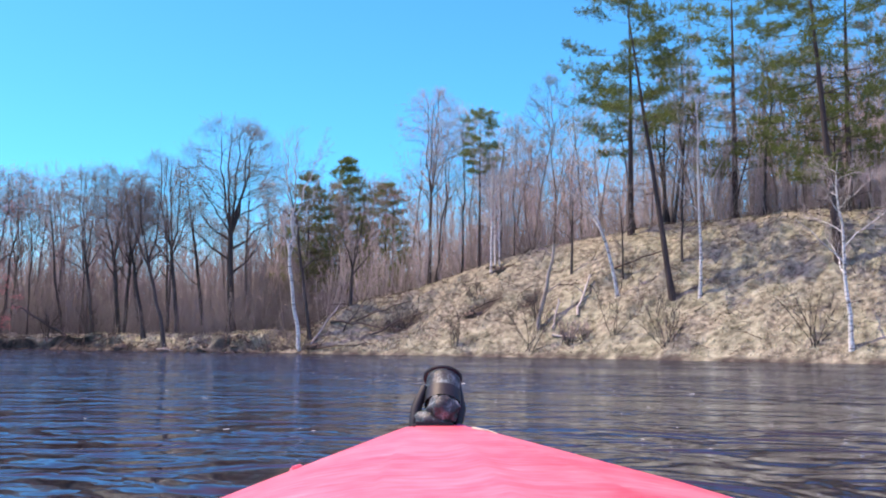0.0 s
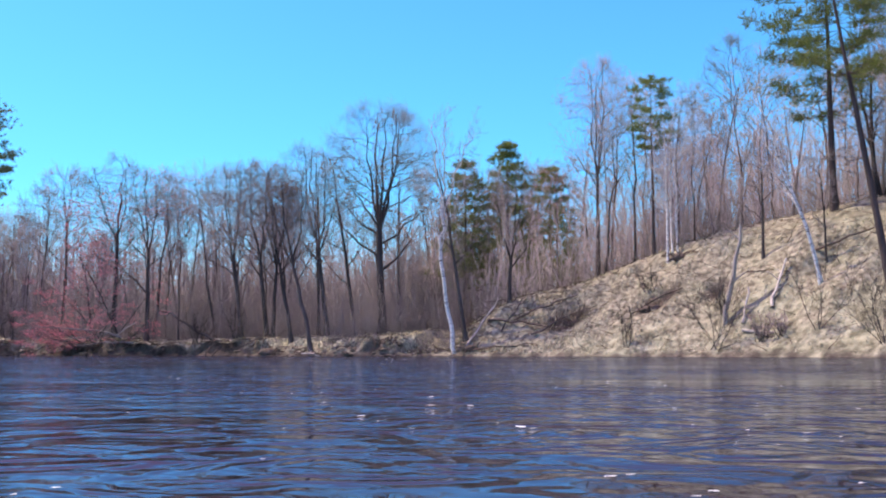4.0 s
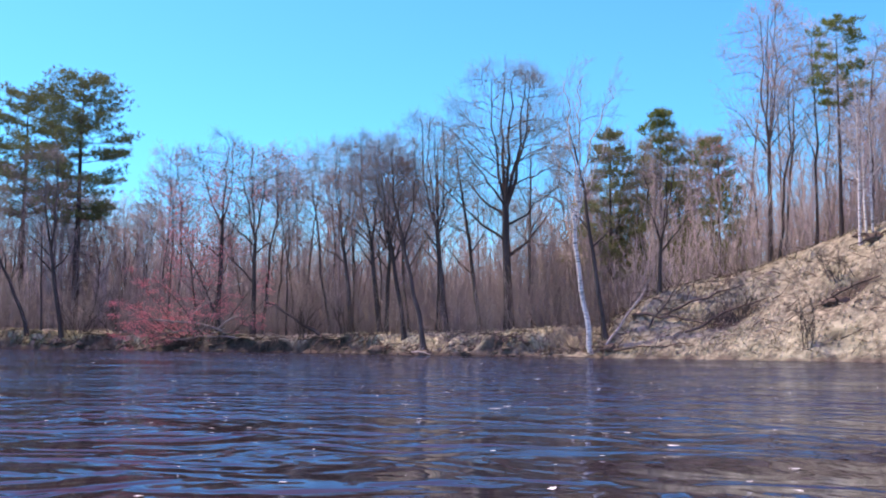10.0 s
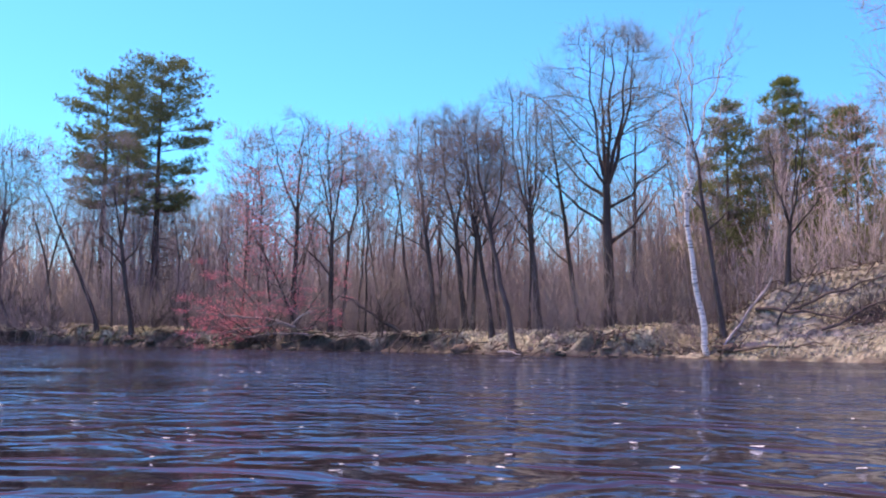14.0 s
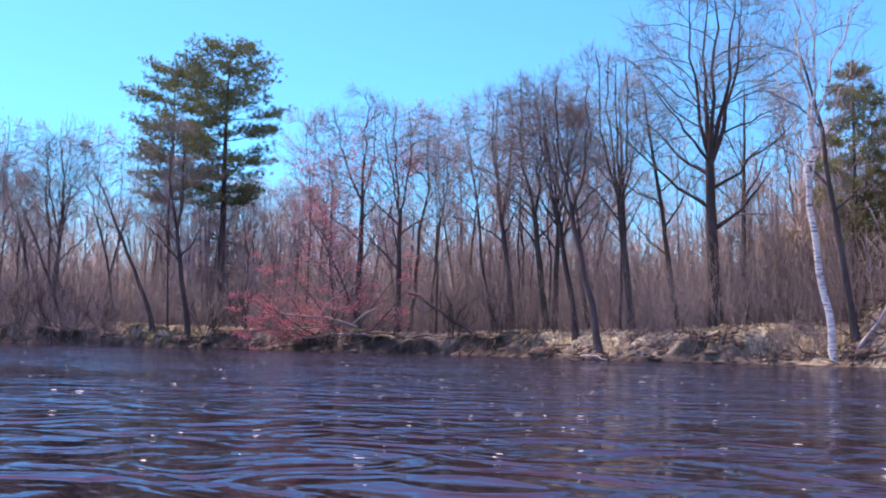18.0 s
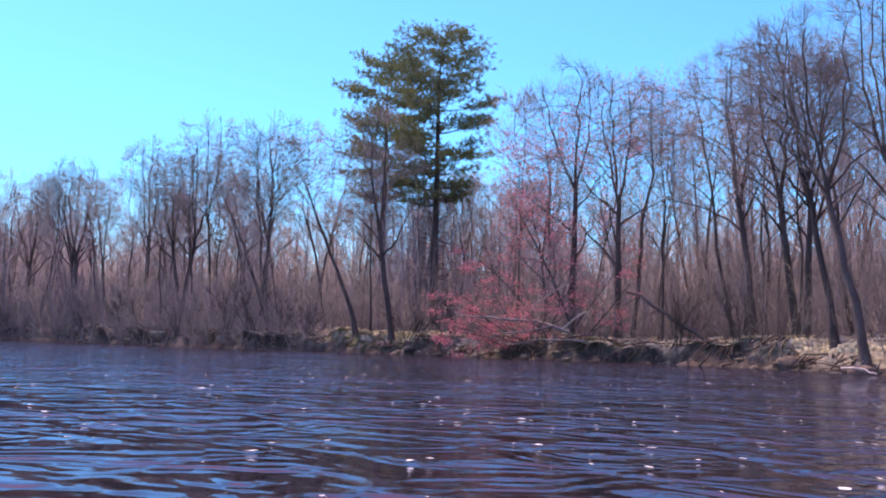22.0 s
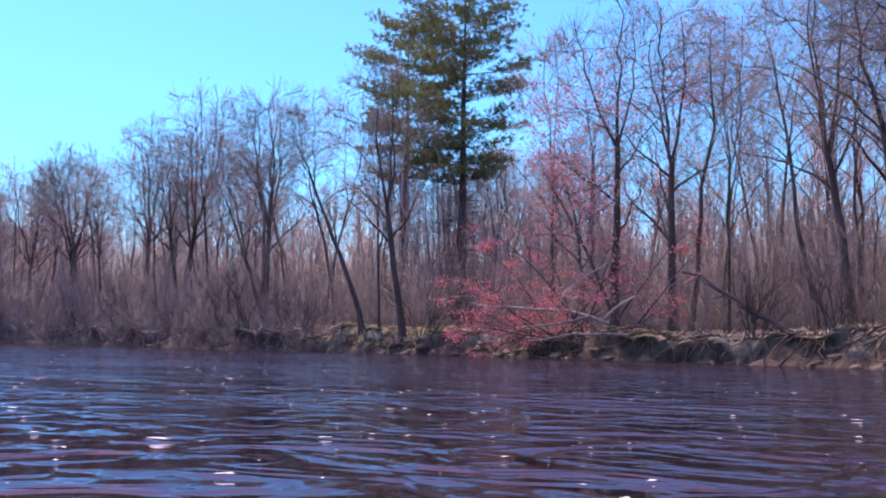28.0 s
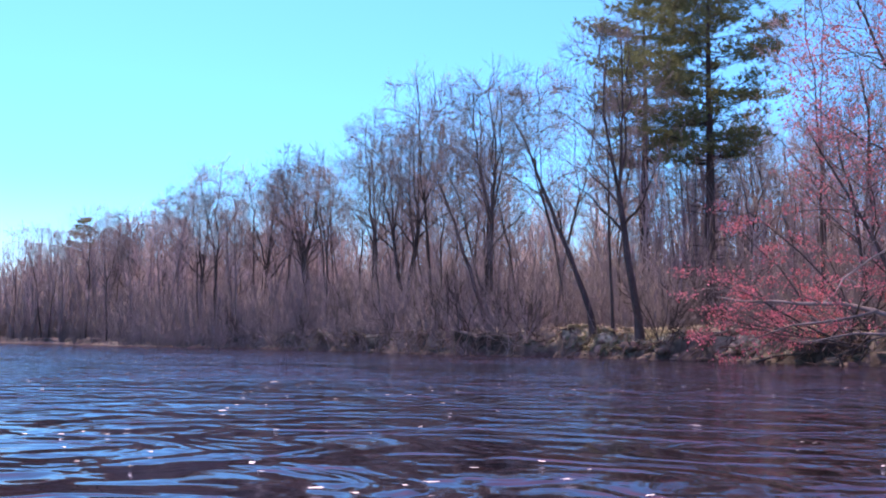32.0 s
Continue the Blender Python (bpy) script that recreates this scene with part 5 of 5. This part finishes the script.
def slope_shrub(label, x, y, height, stems, seed, mat=BARK):
    rng = np.random.default_rng(seed)
    stem_paths, twig_paths = [], []
    for _ in range(stems):
        s = shoot(rng, np.array([rng.normal(0, 0.15), rng.normal(0, 0.12), -0.1]), (rng.normal(0, 0.45), rng.normal(0, 0.3), 1), height * rng.uniform(0.55, 1.1), 0.022, 0.006, 6, 0.14, 0.2)
        stem_paths.append(s)
        for _ in range(9):
            c, _, d = along(s, rng.uniform(0.2, 1))
            b = shoot(rng, c, sideways(rng, d, rng.uniform(0.3, 0.8)), height * rng.uniform(0.12, 0.35), 0.010, 0.004, 3, 0.15, 0.3)
            twig_paths.append(b)
            for _ in range(3):
                c2, _, d2 = along(b, rng.uniform(0.2, 1))
                twig_paths.append(shoot(rng, c2, sideways(rng, d2, 0.6), height * rng.uniform(0.06, 0.16), 0.007, 0.003, 2, 0.1, 0.2))
    root = thing("bare_shrub", label, "shrub", "bare shrubs of the bank", "", on_ground(x, y))
    part("stem_clump", mesh_of("stem_clump", *tubes(stem_paths, 5), BARK), root)
    part("twig_mass", mesh_of("twig_mass", *tubes(twig_paths, 3), mat), root)


slope_shrub("leafless grey shrub at the foot of the sandy slope", 4.9, 58.7, 3.4, 8, 1)
slope_shrub("thin leafless shrub at the water below the slope", 0.8, 60.9, 2.2, 6, 2)
slope_shrub("spreading leafless shrub below the slope's pine", 11.4, 53.5, 3.4, 12, 3)
slope_shrub("leafless shrub beside the crooked birch", 17.6, 49.3, 3.2, 9, 4)
slope_shrub("low reddish brush at the foot of the slope", 6.9, 57.6, 1.3, 14, 5, WARMTWIG)
slope_shrub("low reddish brush among white driftwood", 7.7, 57.2, 1.1, 12, 6, WARMTWIG)
slope_shrub("grey shrub round the broken snag", 5.6, 60.0, 2.4, 9, 7)
slope_shrub("tall thin leafless shrub on the slope", 9.3, 56.0, 3.2, 5, 8)
slope_shrub("leafless shrub on the slope's shoulder", -2.2, 64.6, 1.6, 8, 9)
slope_shrub("thin leafless shrub near the top of the slope", 2.0, 64.4, 1.4, 7, 10)
for k, x in enumerate((-23.5, -26.5, -40.5, -42.5, -48.6, -50.5, -52.5, -55.5, -58.5, -61.5, -67.5, -71.0, -75.0, -84.0)):
    px, py = inland(x, 0.5 + 0.3 * (k % 3))
    slope_shrub("leafless grey-brown shrub overhanging the low bank", px, py, 1.9 + 0.4 * (k % 4), 10, 30 + k)

log("fallen_branch", "dark fallen limb across the hill's shoulder", on_ground(-7.0, 65.2, 0.15), on_ground(-3.2, 64.0, 0.2), 0.08, 0.03, ROOT, 41, -0.1, 6)
log("fallen_branch", "dark broken limb half buried in dead leaves", on_ground(-4.5, 63.6, 0.1), on_ground(-1.0, 64.6, 0.2), 0.06, 0.03, ROOT, 42, -0.1, 6)
log("fallen_branch", "grey dead branch propped on the leafy shoulder", on_ground(-6.2, 64.4, 0.2), on_ground(-4.8, 66.2, 0.9), 0.05, 0.02, BARK, 43, 0, 5)
log("fallen_branch", "exposed dark root on the sandy slope", on_ground(1.2, 63.4, 0.1), on_ground(3.6, 63.2, 0.15), 0.07, 0.03, ROOT, 44, -0.1, 5)
log("fallen_branch", "thin dark branch lying down the slope", on_ground(6.8, 62.3, 0.1), on_ground(8.0, 60.9, 0.1), 0.04, 0.02, ROOT, 45, 0, 4)


def root_tangle(label, x, y, size, seed):
    """An overturned clump: a knotted stump with bare roots on all sides."""
    rng = np.random.default_rng(seed)
    root = thing("root_clump", label, "roots", "root clumps of the slope", "", on_ground(x, y))
    lump("stump", ROOT, root, (0, 0, 0.05 * size), (0.55 * size, 0.3 * size, 0.26 * size), (0, 0, 15), seed, 0.35, 3)
    for k in range(11):
        a = rng.uniform(0, 6.28)
        way = (math.cos(a), math.sin(a) * 0.6, rng.uniform(-0.1, 0.7))
        p, r = shoot(rng, np.array([math.cos(a) * 0.3, math.sin(a) * 0.15, 0.08]) * size, way, size * rng.uniform(0.5, 1.3), 0.05 * size, 0.008, 6, 0.28, -0.5)
        part("bare_root", mesh_of("bare_root", *tubes([(p, r)], 5), ROOT), root)


root_tangle("dark root clump washed out of the sandy slope", 2.0, 63.4, 1.1, 3)
root_tangle("dark stump with bare roots near the crest", 3.6, 65.6, 0.9, 4)
root_tangle("tangled dark roots at the birch's foot", -7.9, 63.9, 0.8, 5)
root_tangle("dark root clump at the water's edge", -20.6, 66.9, 1.0, 6)
root_tangle("root clump under the leaning tree", -17.0, 63.7, 0.9, 7)
root_tangle("root clump below the red maple shrub", -33.2, 69.0, 1.0, 8)
root_tangle("dark root mass in the undercut bank", -28.3, 68.3, 1.5, 10)
root_tangle("dark roots below the leafless maples", -25.2, 68.2, 1.2, 11)
root_tangle("dark root clump beside the fallen trunk", -30.6, 68.4, 1.4, 12)
root_tangle("root clump under the forked tree", -44.0, 70.2, 0.8, 9)

# ---- clods, roots, grass, leaves and foam ----
rng = np.random.default_rng(314)
bm = bmesh.new()
bmesh.ops.create_icosphere(bm, subdivisions=1, radius=1)
ico_v = np.array([v.co[:] for v in bm.verts])
ico_f = np.array([[v.index for v in f.verts] for f in bm.faces])
bm.free()
vs, fs = [], []
for k in range(560):
    x = rng.uniform(-95, -9)
    px, py = inland(x, rng.uniform(-0.1, 1.25) * np.interp(x, EDGE_X, EDGE_W))
    s = rng.uniform(0.04, 0.20) * (1.5 if rng.uniform() < 0.15 else 1)
    c = np.array([px, py, ground_at(px, py) + 0.02])
    q = ico_v * rng.uniform(0.7, 1.3, (len(ico_v), 1)) * np.array([s * rng.uniform(0.8, 1.6), s * rng.uniform(0.6, 1.1), s * rng.uniform(0.25, 0.5)])
    vs.append(q + c)
    fs.append(ico_f + k * len(ico_v))
tagged(new("earth_clods", mesh_of("earth_clods", np.concatenate(vs), np.concatenate(fs), CLOD)), "clods of earth and dead leaves along the cut bank", "earth", kind="stuff")
paths = []
for k in range(1300):
    x = rng.uniform(-90, -4)
    w = np.interp(x, EDGE_X, EDGE_W)
    px, py = inland(x, w * rng.uniform(0.7, 1.1))
    wx, wy = inland(x, 0.0)
    way = np.array([wx - px + rng.normal(0, 0.5), wy - py, -0.45])
    paths.append(shoot(rng, np.array([px, py, ground_at(px, py) + 0.08]), way, rng.uniform(0.5, 1.7), rng.uniform(0.012, 0.045), 0.006, 5, 0.3, -0.6))
tagged(new("bank_roots", mesh_of("bank_roots", *tubes(paths, 4), ROOT)), "bare tree roots hanging down the cut bank", "roots", kind="stuff")


def blades(count, spot, size, lay, hang=0.0):
    """Loose narrow blades or leaves: three corners each. hang: how far they droop towards the water."""
    v = np.empty((count, 3, 3))
    for k in range(count):
        x, y, z = spot()
        a = rng.uniform(0, 2 * math.pi)
        s = size * rng.uniform(0.5, 1.4)
        out = np.array([math.cos(a), math.sin(a) - hang, 0])
        side = np.array([-math.sin(a), math.cos(a), 0]) * s * (0.35 if lay else 0.10)
        up = np.array([0, 0, rng.uniform(0.05, 0.35) if lay else rng.uniform(0.5, 1.0) - hang])
        c = np.array([x, y, z + 0.015])
        v[k] = (c - side, c + side, c + (out * (0.9 if lay else 0.55) + up) * s)
    return v.reshape(-1, 3), np.arange(count * 3).reshape(-1, 3)


def bank_spot():
    x = rng.uniform(-52, -7) if rng.uniform() < 0.92 else rng.uniform(-90, -52)
    px, py = inland(x, W_AT[int(np.argmin(np.abs(SX - x)))] * rng.uniform(0.85, 1.05) + abs(rng.normal(0, 0.7)))
    return px, py, ground_at(px, py) + 0.06


def thatch_spot():
    """On the bank's lip and face, in patches."""
    while True:
        x = rng.uniform(-47.5, -7)
        n = noise.noise(Vector((x * 0.33, 2.0, 0.5))) + float(np.interp(x, (-52, -47, -38, -36, -28, -24), (-0.35, 0.5, 0.5, -0.1, -0.1, 0.1)))
        if rng.uniform() < 0.2 + 1.6 * n:
            break
    i = int(np.argmin(np.abs(SX - x)))
    u = rng.uniform(0.15, 1.2) if LOBE[i] > 0.0 else rng.uniform(0.97, 1.5)
    px, py = inland(x, W_AT[i] * u)
    return px, py, ground_at(px, py) + rng.uniform(0.02, 0.16)


def slope_spot():
    x = rng.uniform(-9, 26)
    px, py = inland(x, np.interp(x, EDGE_X, EDGE_W) * rng.uniform(0.02, 1.25))
    return px, py, ground_at(px, py) + 0.05


def tuft_spot():
    """On the slope, in patches with bare ground between."""
    while True:
        p = slope_spot()
        if rng.uniform() < 0.55 + 1.8 * noise.noise(Vector((p[0] * 0.5, p[1] * 0.5, p[2] * 0.5))):
            return p


tagged(new("dry_grass", mesh_of("dry_grass", *blades(6000, bank_spot, 0.16, False, 0.35), DRYGRASS, False)), "dry yellow grass along the edge of the bank", "grass", kind="stuff")
tagged(new("straw_thatch", mesh_of("straw_thatch", *blades(16000, thatch_spot, 0.20, False, 0.75), STRAW, False)), "matted straw hanging over the edge of the cut bank", "grass", kind="stuff")
tagged(new("pale_leaves", mesh_of("pale_leaves", *blades(16000, thatch_spot, 0.11, True, 0.3), STRAW, False)), "pale dead leaves matted on the cut bank", "leaves", kind="stuff")
tagged(new("bank_leaves", mesh_of("bank_leaves", *blades(3500, bank_spot, 0.10, True), LITTER, False)), "dead brown leaves lying along the low bank", "leaves", kind="stuff")
tagged(new("slope_grass", mesh_of("slope_grass", *blades(17000, tuft_spot, 0.20, False, 0.55), STRAW, False)), "short bleached grass lying down the sandy slope", "grass", kind="stuff")
tagged(new("fallen_leaves", mesh_of("fallen_leaves", *blades(13000, slope_spot, 0.10, True), LITTER, False)), "dead brown leaves scattered on the sandy slope", "leaves", kind="stuff")

vs, fs, base = [], [], 0
for k in range(1900):
    u = rng.uniform()
    i = int(u * (len(ROWS) - 1))
    a = radians(ROWS[i][3]) + rng.uniform(-0.5, 0.5)
    r = 1.8 + 34 * rng.uniform() ** 1.4
    x, y = ROWS[i][1] - math.sin(a) * r, ROWS[i][2] + math.cos(a) * r
    if ((x - SX) * NX + (y - SY) * NY)[int(np.argmin((x - SX) ** 2 + (y - SY) ** 2))] > -0.5:
        continue
    s = rng.uniform(0.003, 0.012) * (2.1 if rng.uniform() < 0.07 else 1) * min(1.0, 0.35 + r / 9)
    n = 9
    q = np.linspace(0, 2 * math.pi, n, endpoint=False)
    rr = s * rng.uniform(0.35, 1.45, n)
    turn, long = rng.uniform(0, math.pi), rng.uniform(1.2, 3.0)
    ox, oy = rr * np.cos(q) * long, rr * np.sin(q) * 1.2
    ring = np.stack([x + ox * math.cos(turn) - oy * math.sin(turn), y + ox * math.sin(turn) + oy * math.cos(turn), np.full(n, 0.002)], 1)
    vs.append(np.vstack([ring, [[x, y, 0.002 + s * 0.10]]]))
    fs.append(np.array([(base + j, base + (j + 1) % n, base + n) for j in range(n)]))
    base += n + 1
tagged(new("foam_flecks", mesh_of("foam_flecks", np.concatenate(vs), np.concatenate(fs), FOAM)), "small white flecks of foam drifting on the river", "foam", kind="stuff")

# dead sticks strewn on the slope
paths = []
for k in range(1300):
    x, y, z = slope_spot() if k % 4 else bank_spot()
    a = rng.uniform(0, 6.28)
    paths.append(shoot(rng, np.array([x, y, z - 0.02]), (math.cos(a), math.sin(a) * 0.6, rng.uniform(0.0, 0.45)), rng.uniform(0.3, 1.8), rng.uniform(0.008, 0.026), 0.004, 5, 0.22, 0.0))
tagged(new("dead_sticks", mesh_of("dead_sticks", *tubes(paths, 4), ROOT)), "dark dead sticks strewn over the slope and bank", "sticks", kind="stuff")
